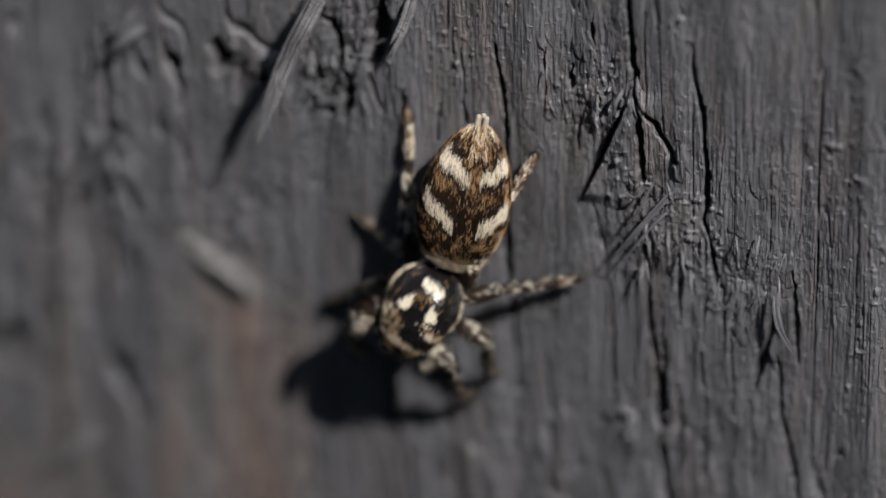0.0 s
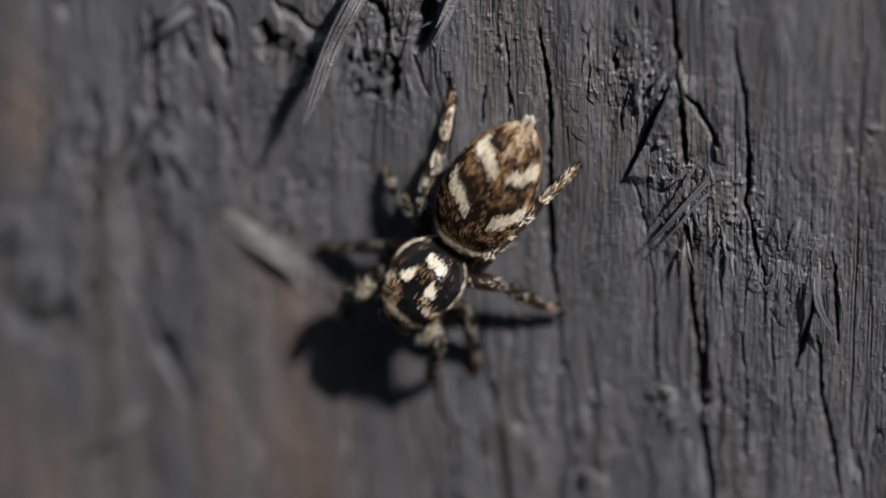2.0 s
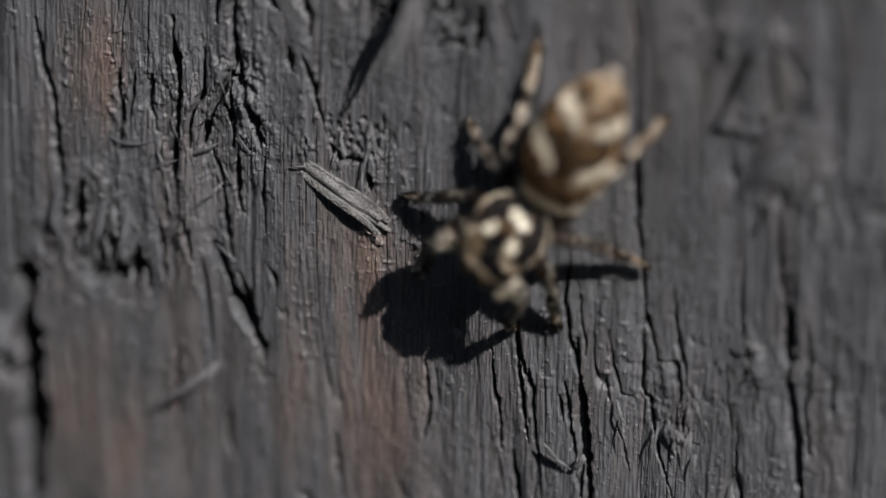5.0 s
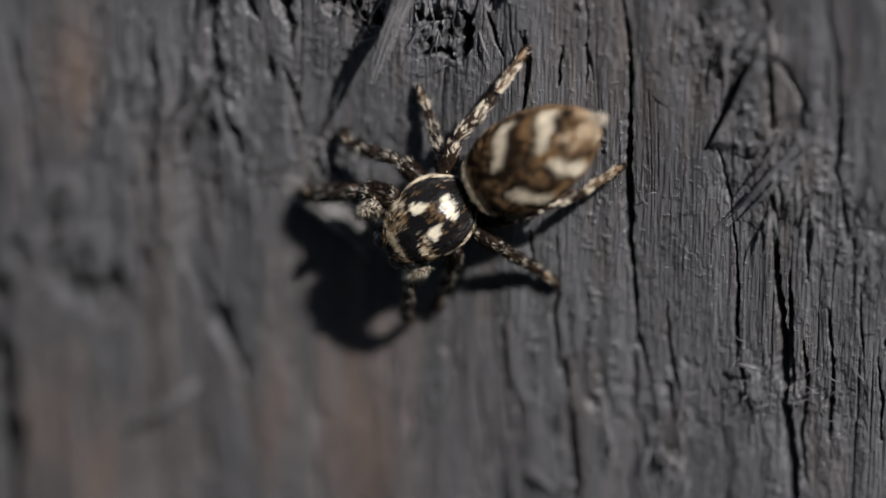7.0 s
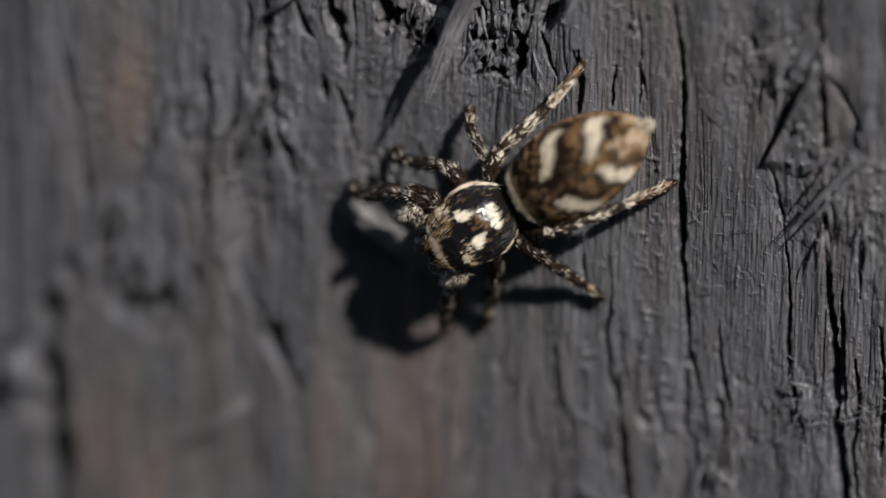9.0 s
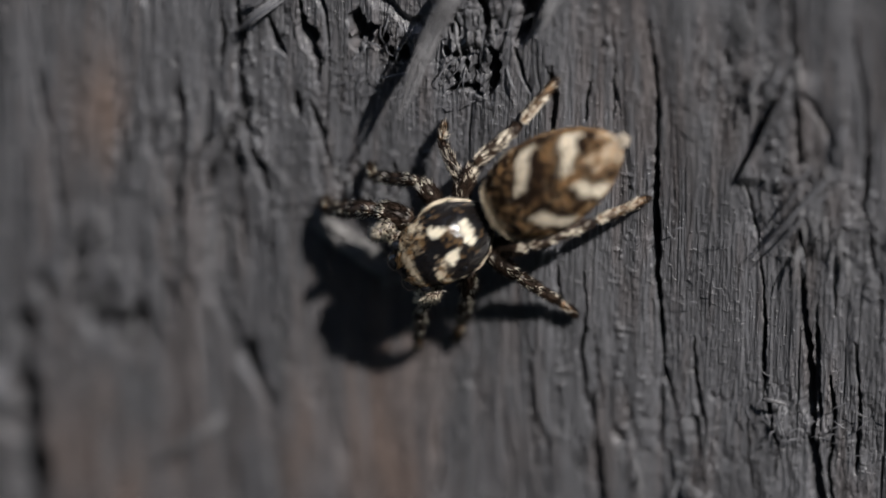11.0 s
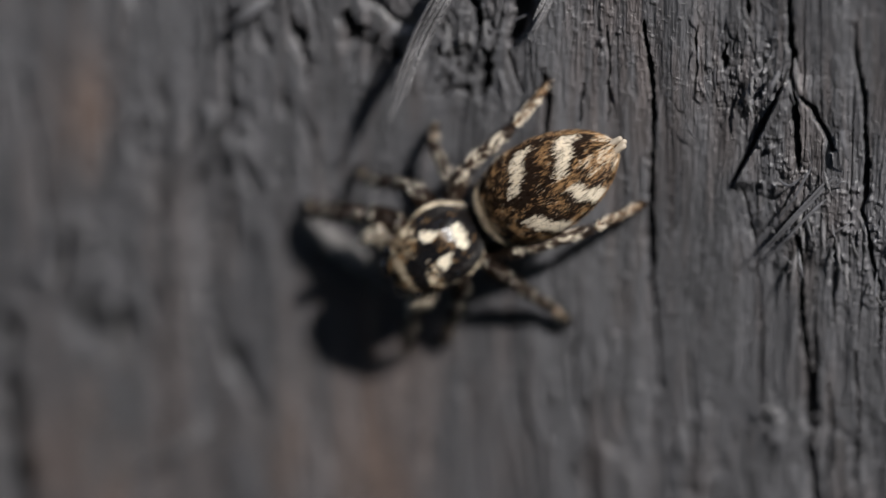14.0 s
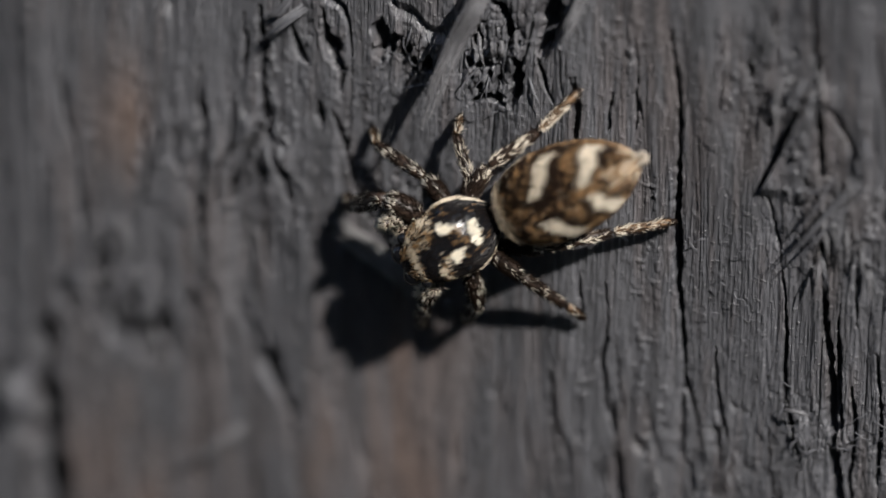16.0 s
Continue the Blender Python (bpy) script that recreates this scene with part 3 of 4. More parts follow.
def board():
    cracks()
    for u, v in ((-10.05, -2.3), (-9.55, -2.47), (-8.96, -2.23)):
        pit(u, v, 0.31, 1.2)
    pit(-11.9, -2.8, 0.3, 0.9)
    rng = np.random.default_rng(12)
    for k in range(34):
        pit(-4.15 + 0.24 * (k % 6) + 0.05 * rng.normal(), 2.5 - 0.2 * (k // 6) + 0.04 * rng.normal(), 0.045 + 0.025 * rng.random(), 0.13)
    for u, v, size in ((-3.72, 5.58, 0.13), (-3.50, 5.85, 0.16), (-3.2, 5.6, 0.09), (-3.05, 5.79, 0.12), (-2.85, 5.45, 0.08), (-2.52, 5.45, 0.13), (-2.9, 5.32, 0.09), (-3.6, 6.05, 0.10), (-1.47, 6.1, 0.11), (-1.05, 5.9, 0.10), (-0.98, 4.78, 0.09),
                       (-0.68, 6.4, 0.12), (-1.6, 5.61, 0.07), (-1.9, 6.35, 0.08), (-1.02, 5.2, 0.07), (-1.35, 5.0, 0.07), (-1.14, 5.68, 0.08), (-1.2, 5.35, 0.06)):
        pit(u + 0.05 * math.sin(40 * v), v, size, 0.65)
    h = relief()
    nu, nv = len(U), len(V)
    across, along = face(GU, GV)
    top = np.stack([across.ravel(), -h.ravel(), along.ravel()], 1)
    corner = [(0, 0), (nu - 1, 0), (nu - 1, nv - 1), (0, nv - 1)]
    back = np.array([(across[i, j], 24.0, along[i, j]) for i, j in corner])
    verts = np.concatenate([top, back]) * MM
    i, j = np.meshgrid(np.arange(nu - 1), np.arange(nv - 1), indexing="ij")
    a = (i * nv + j).ravel()
    quads = np.stack([a, a + nv, a + nv + 1, a + 1], 1)
    b = nu * nv
    sides = [[b, *[k * nv for k in range(nu)], b + 1][::-1], [b + 1, *[(nu - 1) * nv + k for k in range(nv)], b + 2][::-1],
             [b + 2, *[k * nv + nv - 1 for k in range(nu - 1, -1, -1)], b + 3][::-1], [b + 3, *range(nv - 1, -1, -1), b][::-1], [b + 3, b + 2, b + 1, b][::-1]]
    loops = np.concatenate([quads.ravel(), *[np.array(s) for s in sides]])
    sizes = np.concatenate([np.full(len(quads), 4), [len(s) for s in sides]])
    starts = np.concatenate([[0], np.cumsum(sizes)[:-1]])
    me = bpy.data.meshes.new("fence_board")
    me.vertices.add(len(verts)), me.loops.add(len(loops)), me.polygons.add(len(sizes))
    me.vertices.foreach_set("co", verts.ravel())
    me.loops.foreach_set("vertex_index", loops.astype(np.int32))
    me.polygons.foreach_set("loop_start", starts.astype(np.int32))
    smooth = np.ones(len(sizes), dtype=bool)
    smooth[-5:] = False
    me.polygons.foreach_set("use_smooth", smooth)
    me.update(calc_edges=True)
    me.validate()
    bare = me.attributes.new("bare", "FLOAT", "POINT")
    bare.data.foreach_set("value", np.concatenate([bare_wood().ravel(), np.zeros(4)]).astype(np.float32))
    me.materials.append(WOOD)
    ob = new("fence_board", me)
    ob.location = SPOT
    return tagged(ob, "upright fence board of weathered dark-stained wood, cracked and splintered", "board")


BOARD = board()


def sliver(pts, width, thick, rng, blunt):
    """One tapering strand of wood along a line of (u, v, height); vertices and faces."""
    steps, around = 26, 8
    s = np.linspace(0, len(pts) - 1, steps)
    mid = np.zeros((steps, 3))
    for c in range(3):
        k = np.clip(s.astype(int), 0, len(pts) - 2)
        f = s - k
        slope = np.gradient(pts[:, c])
        h00, h10, h01, h11 = 2 * f ** 3 - 3 * f ** 2 + 1, f ** 3 - 2 * f ** 2 + f, -2 * f ** 3 + 3 * f ** 2, f ** 3 - f ** 2
        mid[:, c] = h00 * pts[k, c] + h10 * slope[k] + h01 * pts[k + 1, c] + h11 * slope[k + 1]
    along = np.gradient(mid, axis=0)
    along /= np.linalg.norm(along, axis=1)[:, None]
    side = np.cross(along, (0, 0, 1.0))
    side /= np.linalg.norm(side, axis=1)[:, None] + 1e-9
    up = np.cross(side, along)
    t = np.linspace(0, 1, steps)
    shape = np.clip(np.minimum(1, 5 * t + 0.25) * np.minimum(1, 2.4 * (1 - t) + 0.05), 0.04, 1)
    sway = np.interp(t, np.linspace(0, 1, 6), rng.random(6))
    shape = (shape * (1 - blunt) + blunt) * (0.85 + 0.3 * sway)
    drift = np.interp(t, np.linspace(0, 1, 5), rng.normal(0, 0.10, 5)) * width
    ring = np.linspace(0, 2 * np.pi, around, endpoint=False)
    wob = 0.65 + 0.7 * rng.random(around)
    w = (shape[:, None] * wob[None, :])[:, :, None]
    p = mid[:, None, :] + side[:, None, :] * (np.cos(ring)[None, :, None] * width / 2 * w + drift[:, None, None]) + up[:, None, :] * np.sin(ring)[None, :, None] * thick / 2 * w
    p = p.reshape(-1, 3)
    x, z = face(p[:, 0], p[:, 1])
    v = np.stack([x, -p[:, 2], z], 1)
    n = around
    faces = [(a * n + b, a * n + (b + 1) % n, a * n + n + (b + 1) % n, a * n + n + b) for a in range(steps - 1) for b in range(n)]
    faces += [tuple(range(n - 1, -1, -1)), tuple(range((steps - 1) * n, steps * n))]
    return v, faces, side.mean(0)


def splinter(line, width, thick, material_, label="", name="splinter", seed=0, blunt=0.0, strands=1):
    """A split-off sliver of wood along a line of (u, v, height) in millimetres, of one or more strands."""
    rng = np.random.default_rng(seed)
    pts = np.array(line, dtype=float)
    pieces = []
    for k in range(strands):
        shift = 0.0 if strands == 1 else (k / (strands - 1) - 0.5) * width * 0.8
        way = pts[-1] - pts[0]
        across = np.array([way[1], -way[0], 0.0]) / np.hypot(way[0], way[1])
        ends = pts.copy()
        if strands > 1:
            ends[0] += (pts[1] - pts[0]) * 0.25 * rng.random()
            ends[-1] -= (pts[-1] - pts[-2]) * 0.55 * rng.random() * (k != strands // 2)
        ends = ends + across * shift + np.array([0, 0, 1.0]) * rng.normal(0, 0.03 if strands > 1 else 0) + (rng.normal(0, 0.05 * width, ends.shape) if strands > 2 else 0)
        v, f, _ = sliver(ends, width if strands == 1 else 1.5 * width / strands, thick, rng, blunt)
        pieces.append((k, v, f))
    pieces.sort(key=lambda piece: piece[0] != strands // 2)
    first = part(name, mesh_of(name, pieces[0][1] * MM, pieces[0][2], [material_], smooth=False), BOARD, label)
    for _, v, f in pieces[1:]:
        part("strand", mesh_of("strand", v * MM, f, [material_], smooth=False), first)
    return first


def splinters():
    splinter([(-0.7, 8.5, 0.5), (-1.2, 7.33, 0.95), (-1.60, 6.45, 1.05), (-1.85, 5.66, 1.26), (-2.17, 4.46, 1.52)], 0.40, 0.12, SPLINTER, "long grey sliver standing away from the board", seed=1, strands=7, blunt=0.2)
    splinter([(-0.6, 8.6, 0.4), (-1.12, 7.2, 0.98), (-1.55, 6.0, 1.05)], 0.12, 0.07, SPLINTER, seed=2)
    splinter([(-0.94, 6.24, 0.05), (-0.92, 6.06, 0.16), (-0.90, 5.88, 0.10)], 0.22, 0.14, SPLINTER, "small square chip of grey wood", seed=25, blunt=0.7, strands=2)
    for k in range(14):
        rng = np.random.default_rng(300 + k)
        u, v, turn = (-1.05, -3.0, -0.3)[k % 3] + 0.45 * rng.normal(), (5.35, 5.55, 6.6)[k % 3] + 0.4 * rng.normal(), 0.7 * rng.normal()
        bow, size = 0.12 * rng.normal(), 0.16 + 0.26 * rng.random()
        a, b = math.sin(turn) * size, math.cos(turn) * size
        splinter([(u - a, v + b, 0.0), (u + bow, v + 0.3 * bow, 0.06 + 0.08 * rng.random()), (u + a, v - b, 0.03)], 0.034, 0.025, STRAND, seed=320 + k)
    splinter([(-4.82, 1.16, 0.02), (-4.05, 0.72, 0.09), (-3.35, 0.26, 0.11), (-2.62, -0.24, 0.06)], 0.54, 0.16, PALE_SPLINTER, "thick pale grey sliver lying across the grain", seed=3, blunt=0.45, strands=4)
    splinter([(-6.84, -4.34, 0.12), (-7.6, -5.04, 0.42), (-8.51, -5.74, 0.5)], 0.16, 0.1, SPLINTER, "thin pale sliver", seed=4)
    for k, line in enumerate((((-7.59, 1.07), (-7.22, 1.3), (-6.77, 1.56)), ((-8.59, 0.52), (-8.26, 0.78), (-7.88, 0.94)), ((-9.82, 1.35), (-9.07, 1.23), (-8.33, 1.38)), ((-7.45, -0.22), (-7.03, 0.12), (-6.72, 0.53)),
                              ((-6.97, -1.18), (-6.64, -1.4), (-6.32, -1.62)), ((-4.81, 2.11), (-4.53, 1.81), (-4.65, 1.49)), ((-5.22, 1.03), (-4.9, 1.16), (-4.65, 1.19)))):
        splinter([(u, v, h) for (u, v), h in zip(line, (0.08, 0.2, 0.12))], (0.07, 0.06, 0.04, 0.06, 0.05, 0.05, 0.05)[k], 0.04, SPLINTER if k in (0, 3) else STRAND, seed=340 + k)
    splinter([(-6.74, 0.49, 0.1), (-7.12, 0.08, 0.25), (-7.58, -0.37, 0.28)], 0.07, 0.06, SPLINTER, seed=5)
    splinter([(1.25, -5.23, 0.32), (1.58, -5.68, 0.22), (1.91, -6, 0.12)], 0.10, 0.08, SPLINTER, seed=6)
    splinter([(2.22, -5.47, 0.22), (2.06, -5.77, 0.2), (1.87, -6.03, 0.1)], 0.14, 0.1, SPLINTER, seed=7)
    splinter([(4.11, -4.44, 0.1), (4.45, -4.53, 0.25), (4.81, -4.83, 0.3)], 0.12, 0.08, SPLINTER, seed=8)
    splinter([(7.3, 4.0, 0.02), (6.75, 3.25, 0.2), (6.22, 2.5, 0.3), (5.52, 1.55, 0.22)], 0.09, 0.07, STRAND, "slanting sliver lifted off a crack", seed=9, strands=2)
    splinter([(7.1, 3.3, 0.02), (6.7, 2.85, 0.16), (6.25, 2.22, 0.24), (5.72, 1.52, 0.16)], 0.07, 0.06, STRAND, seed=10)
    splinter([(6.72, 4.0, 0.05), (6.42, 3.3, 0.2), (5.93, 2.4, 0.12)], 0.06, 0.05, STRAND, seed=11)
    splinter([(6.0, 3.58, 0.05), (6.32, 3.56, 0.2), (6.63, 3.88, 0.12)], 0.07, 0.06, STRAND, seed=12)
    splinter([(5.95, 6.2, 0.1), (5.85, 5.9, 0.3), (5.8, 5.55, 0.2)], 0.12, 0.08, STRAND, seed=13)
    splinter([(7.35, 5.0, 0.05), (7.45, 4.6, 0.22), (7.6, 4.2, 0.1)], 0.12, 0.08, STRAND, seed=14)
    splinter([(5.78, -2.02, 0.08), (6.1, -1.95, 0.2), (6.45, -2.06, 0.1)], 0.09, 0.06, SPLINTER, "short chip across the grain", seed=15)
    splinter([(9.52, 1.64, 0.12), (9.67, 0.7, 0.22), (10.1, -0.19, 0.1)], 0.16, 0.12, STRAND, "short broken sliver along the grain", seed=16, strands=3)
    splinter([(1.15, 8.16, 0.1), (0.91, 7.23, 0.4), (0.58, 6.52, 0.6)], 0.2, 0.1, SPLINTER, seed=17, strands=3)
    splinter([(-5.3, 6.61, 0.15), (-5.88, 6.16, 0.5), (-6.41, 5.61, 0.4)], 0.2, 0.07, STRAND, seed=18, strands=4)
    splinter([(-5.59, 7.03, 0.1), (-5.97, 6.42, 0.3), (-6.55, 6.13, 0.25)], 0.12, 0.06, STRAND, seed=19, strands=3)
    splinter([(-12.58, -3.63, 0.3), (-12.39, -4.36, 0.7), (-12.29, -5.2, 0.5)], 0.6, 0.3, STRAND, "grey flake beside a deep split", seed=21, strands=5)
    splinter([(-10.76, 0.15, 0.1), (-10.95, -0.88, 0.4), (-10.67, -2.03, 0.3)], 0.14, 0.05, STRAND, seed=22, strands=4)
    splinter([(-9.71, -0.09, 0.1), (-9.85, -1.13, 0.35), (-10.09, -1.95, 0.35)], 0.14, 0.05, STRAND, seed=23, strands=4)
    splinter([(-9.13, -0.32, 0.1), (-9.23, -1.25, 0.3), (-9.42, -2.08, 0.3)], 0.14, 0.05, STRAND, seed=24, strands=4)


def fibres():
    """Short torn fibres that stand out of the rough places."""
    rng = np.random.default_rng(7)
    shapes = []
    for k in range(6):
        bend = rng.normal(0, 0.10)
        ob = splinter([(0, 0, -0.04), (bend, 0.35, 0.10 + 0.05 * k / 6), (2.2 * bend, 0.75, 0.16)], 0.030 + 0.009 * k, 0.03, STRAND if k < 4 else SPLINTER, name="fibre", seed=40 + k)
        shapes.append(ob)
    places = [(-0.9, 6.46, 1.5, 1.2, 9), (5.41, 5.94, 1.2, 1.4, 18), (6.56, 2.69, 0.8, 1.1, 24), (-7.99, 1.72, 2.2, 1.8, 34), (-9.71, -1.55, 1.4, 0.9, 30),
              (4.26, -4.19, 0.9, 1.0, 22), (-3.68, 1.78, 0.8, 0.6, 10), (9.05, 2.19, 1.2, 1.8, 24)]
    spare = list(shapes)
    for u, v, su, sv, count in places:
        for _ in range(count):
            at = (rng.normal(u, su * 0.6), rng.normal(v, sv * 0.6))
            turn = rng.choice([0, 180]) + rng.normal(0, 8)
            size = 0.55 + 0.6 * rng.random()
            x, z = face(*at)
            m = Matrix.LocRotScale((x * MM, -0.03 * MM, z * MM), Euler((0, radians(turn), 0)), (size, size, size))
            if spare:
                ob = spare.pop()
            else:
                base = shapes[int(rng.integers(6))]
                ob = new("fibre", base.data)
                ob.parent = BOARD
            ob.matrix_basis = m
    curls = []
    for k in range(5):
        line = [(0.0, -0.3, -0.03)]
        for q in range(3):
            line.append((0.045 * rng.normal(), -0.12 + 0.2 * q, 0.05 + 0.05 * rng.random()))
        curls.append(splinter(line, 0.026 + 0.006 * k, 0.026, STRAND, name="fibre", seed=80 + k))
    spare = list(curls)
    for u, v, su, sv, count in ((-3.7, 4.5, 0.35, 0.5, 20), (-1.3, 4.7, 0.5, 0.35, 8), (6.1, -2.3, 0.25, 0.6, 14), (7.5, -2.4, 0.45, 0.6, 20), (6.6, 2.9, 0.6, 0.7, 14), (4.2, 0.2, 0.5, 1.2, 10), (-4.4, 5.2, 0.5, 0.5, 12), (8.6, 0.5, 0.8, 1.5, 12)):
        for _ in range(count):
            ob = spare.pop() if spare else new("fibre", curls[int(rng.integers(5))].data)
            ob.parent = BOARD
            size = 0.35 + 0.55 * rng.random()
            x, z = face(rng.normal(u, su), rng.normal(v, sv))
            ob.matrix_basis = Matrix.LocRotScale((x * MM, -0.05 * MM, z * MM), Euler((0, radians(360 * rng.random()), 0)), (size, size, size))


splinters()
fibres()


# ---- the spider, in its own space in millimetres: x to its right, y ahead, z up from the wood
def carapace_form(a, b):
    k = np.clip(1 - np.abs(2 * a - 1) ** 2.5, 0, 1) ** 0.5
    y = -0.96 + 2.45 * a
    top = 1.82 - 1.15 * np.clip(0.40 - a, 0, 1) ** 1.3 - 0.35 * np.clip(a - 0.66, 0, 1)
    low = 0.58
    width = 0.69 + 0.12 * np.sin(np.pi * np.clip(a * 1.1, 0, 1))
    c, s = np.cos(b), np.sin(b)
    rim = np.clip(1 - np.clip(c, 0, 1) / 0.45, 0, 1) * np.exp(-((a - 0.30) / 0.22) ** 2)
    x = (width + 0.10 * rim) * k * np.sign(s) * np.abs(s) ** 0.80
    z = (top + low) / 2 + (top - low) / 2 * k * np.sign(c) * np.abs(c) ** 0.74
    return x, y, z


def abdomen_radius(s, blunt):
    rear = np.clip(1 - np.clip((s - 0.40) / 0.60, 0, 1) ** 2.3, 0, 1) ** 0.70
    front = np.clip(1 - np.clip((0.40 - s) / 0.40, 0, 1) ** blunt, 0, 1) ** 0.5
    return np.where(s > 0.40, rear, front)


def abdomen_form(a, b):
    c, s = np.cos(b), np.sin(b)
    x = 1.02 * abdomen_radius(a, 2.1) * np.sign(s) * np.abs(s) ** 0.88
    z = 0.10 + 1.07 * abdomen_radius(a, 3.2) * np.where(c > 0, 0.78, 0.72) * np.sign(c) * np.abs(c) ** 0.84 + 0.12 * np.sin(np.pi * a)
    return x, 0.04 - 3.55 * a, z


def abdomen_pattern(a, b, rng):
    """0 dark, 1 white, 2 golden, 3 pale grey, for places on the abdomen."""
    side = np.cos(b)
    b = b + 0.22
    q = np.abs(np.sin(b))
    n = len(a)
    s = a + 0.011 * rng.normal(size=n) + 0.010 * np.sin(9 * b)
    up = np.cos(b) > -0.15
    clump = np.clip(0.75 + 1.3 * wave(a * 22, b * 6, 71) + 0.6 * wave(a * 60, b * 16, 72), 0.0, 2.0)
    # golden brown all over, dark beside the white bands
    gold = np.full(n, 0.35)
    gold[up & (q < 0.22) & (s > 0.34) & (s < 0.60)] = 0.18
    gold[up & (q < 0.40) & (s > 0.06) & (s < 0.28)] = 0.42
    first, second = s - 0.300 - 0.20 * q, s - 0.662 - 0.11 * q
    gold[up & (q > 0.10) & (first > 0) & (first < 0.145)] = 0.03
    gold[up & (q > 0.15) & (first < 0) & (first > -0.09)] = 0.05
    gold[up & (q > 0.15) & (np.abs(second) < 0.085)] = 0.03
    gold[side < 0.38] = 0.55
    out = np.where(rng.random(n) < gold * clump, 2, 0)
    out[rng.random(n) < 0.012] = 3
    # two pairs of slanting white bands
    thick = np.where(np.sin(b) < 0, 0.063, 0.055)
    out[up & (np.abs(s - 0.300 - 0.20 * q) < thick * (0.65 + 0.45 * q)) & (q > 0.24) & (q < 0.94)] = 1
    out[up & (np.abs(s - 0.662 - 0.11 * q) < 0.048 * (0.75 + 0.3 * q)) & (q > 0.12) & (q < 0.97)] = 1
    out[(out == 1) & (rng.random(n) < 0.16)] = 0
    # pale chevrons towards the tip
    pick = rng.random(n)
    tip = ((s > 0.81) & (q < 0.30)) | (s > 0.915)
    ripple = 0.5 + 0.5 * np.sin(58 * (s - 0.16 * q))
    out[tip & (pick < 0.05 + 0.42 * ripple)] = 1
    out[tip & (pick > 0.66)] = 2
    rim = ((s > 0.012) & (s < 0.115)) | ((s < 0.30) & (side > 0.05) & (side < 0.30))
    out[rim & (rng.random(n) < 0.82)] = 3
    return out


def carapace_pattern(a, b, p, rng):
    """-1 bare, 0 dark, 1 white, 2 golden, 3 pale tan."""
    x, y, z = p.T
    n = len(p)
    roll = rng.random(n)
    out = np.where(rng.random(n) < 0.16, 0, -1)
    clump = np.clip(0.35 + 2.4 * wave(x * 4.5 + 9, y * 4.5, 73), 0, 2.0)
    top = z > 1.0
    # tawny hair thickens towards the eyes and the face
    tawny = np.interp(y, (-0.9, 0.35, 0.60, 0.95, 1.4), (0.006, 0.012, 0.05, 0.12, 0.15))
    out[top & (roll < tawny * clump)] = 2
    out[top & (y > 0.38) & (rng.random(n) < 0.05 * clump)] = 3
    out[top & (((x - 0.02) / 0.26) ** 2 + ((y + 0.05) / 0.20) ** 2 < 1) & (rng.random(n) < 0.10)] = 2
    jit = 0.20 * rng.normal(size=n)
    # three white spots: a triangle behind each rear eye, a bar across the slope
    for sx, sy, rx, ry in ((0.36, 0.26, 0.14, 0.07), (-0.36, 0.26, 0.14, 0.07), (0.31, 0.16, 0.11, 0.10), (-0.31, 0.16, 0.11, 0.10), (0.27, 0.05, 0.05, 0.07), (-0.27, 0.05, 0.05, 0.07),
                           (-0.02, -0.37, 0.16, 0.10), (-0.22, -0.33, 0.14, 0.08), (0.15, -0.40, 0.09, 0.07)):
        out[top & (((x - sx) / rx) ** 2 + ((y - sy) / ry) ** 2 + 1.2 * jit < 1) & (rng.random(n) < 0.88)] = 1
    # a broad tan stripe on the rim of each flank, fading towards the eyes
    level = np.cos(b) + 0.03 * rng.normal(size=n)
    fade = np.interp(a, (0.06, 0.12, 0.44, 0.58), (0.0, 0.95, 0.95, 0.0))
    # left stripe kept narrower and sparser, putting that flank's shade into the hair
    out[(level > -0.02) & (level < np.where(x > 0, 0.20, 0.12)) & (rng.random(n) < np.where(x > 0, 0.50, 0.32) * fade)] = 3
    # a cream bar over the front row of eyes, and small tufts beside it
    for sx, sy, rx, ry, much in ((0.12, 1.10, 0.20, 0.085, 0.85), (-0.16, 1.13, 0.13, 0.06, 0.6), (0.46, 1.05, 0.10, 0.05, 0.45), (-0.50, 0.66, 0.08, 0.07, 0.5), (0.66, 0.64, 0.09, 0.08, 0.55), (-0.44, 1.14, 0.09, 0.05, 0.4)):
        out[(z > 1.2) & (((x - sx) / rx) ** 2 + ((y - sy) / ry) ** 2 + 1.2 * jit < 1) & (rng.random(n) < much)] = 3
    return out


def coat(name, form, count, classify, inside, length, width, lift, mats, parent, labels, seed, back=1.0, span=(0.01, 0.985)):
    """Hair in separate layers by colour over a body part."""
    rng = np.random.default_rng(seed)
    a = span[0] + (span[1] - span[0]) * rng.random(count)
    b = 2 * np.pi * rng.random(count)
    p, n, da = outward(form, a, b, inside)
    kind = classify(a, b, p, rng)
    for k, (mat, label) in enumerate(zip(mats, labels)):
        pick = kind == k
        if pick.sum() < 3:
            continue
        v, f = hairs(p[pick], n[pick], back * da[pick], length, width, lift, rng, 0.10)
        tagged(part(name, mesh_of(name, v * MM, f, [mat], smooth=False), parent, label), kind="stuff")


def ball(at, radii, rings=10, sides=16):
    return skin(lambda a, b: (at[0] + radii[0] * np.sin(np.pi * a) * np.cos(b), at[1] + radii[1] * np.sin(np.pi * a) * np.sin(b), at[2] - radii[2] * np.cos(np.pi * a)), rings, sides)


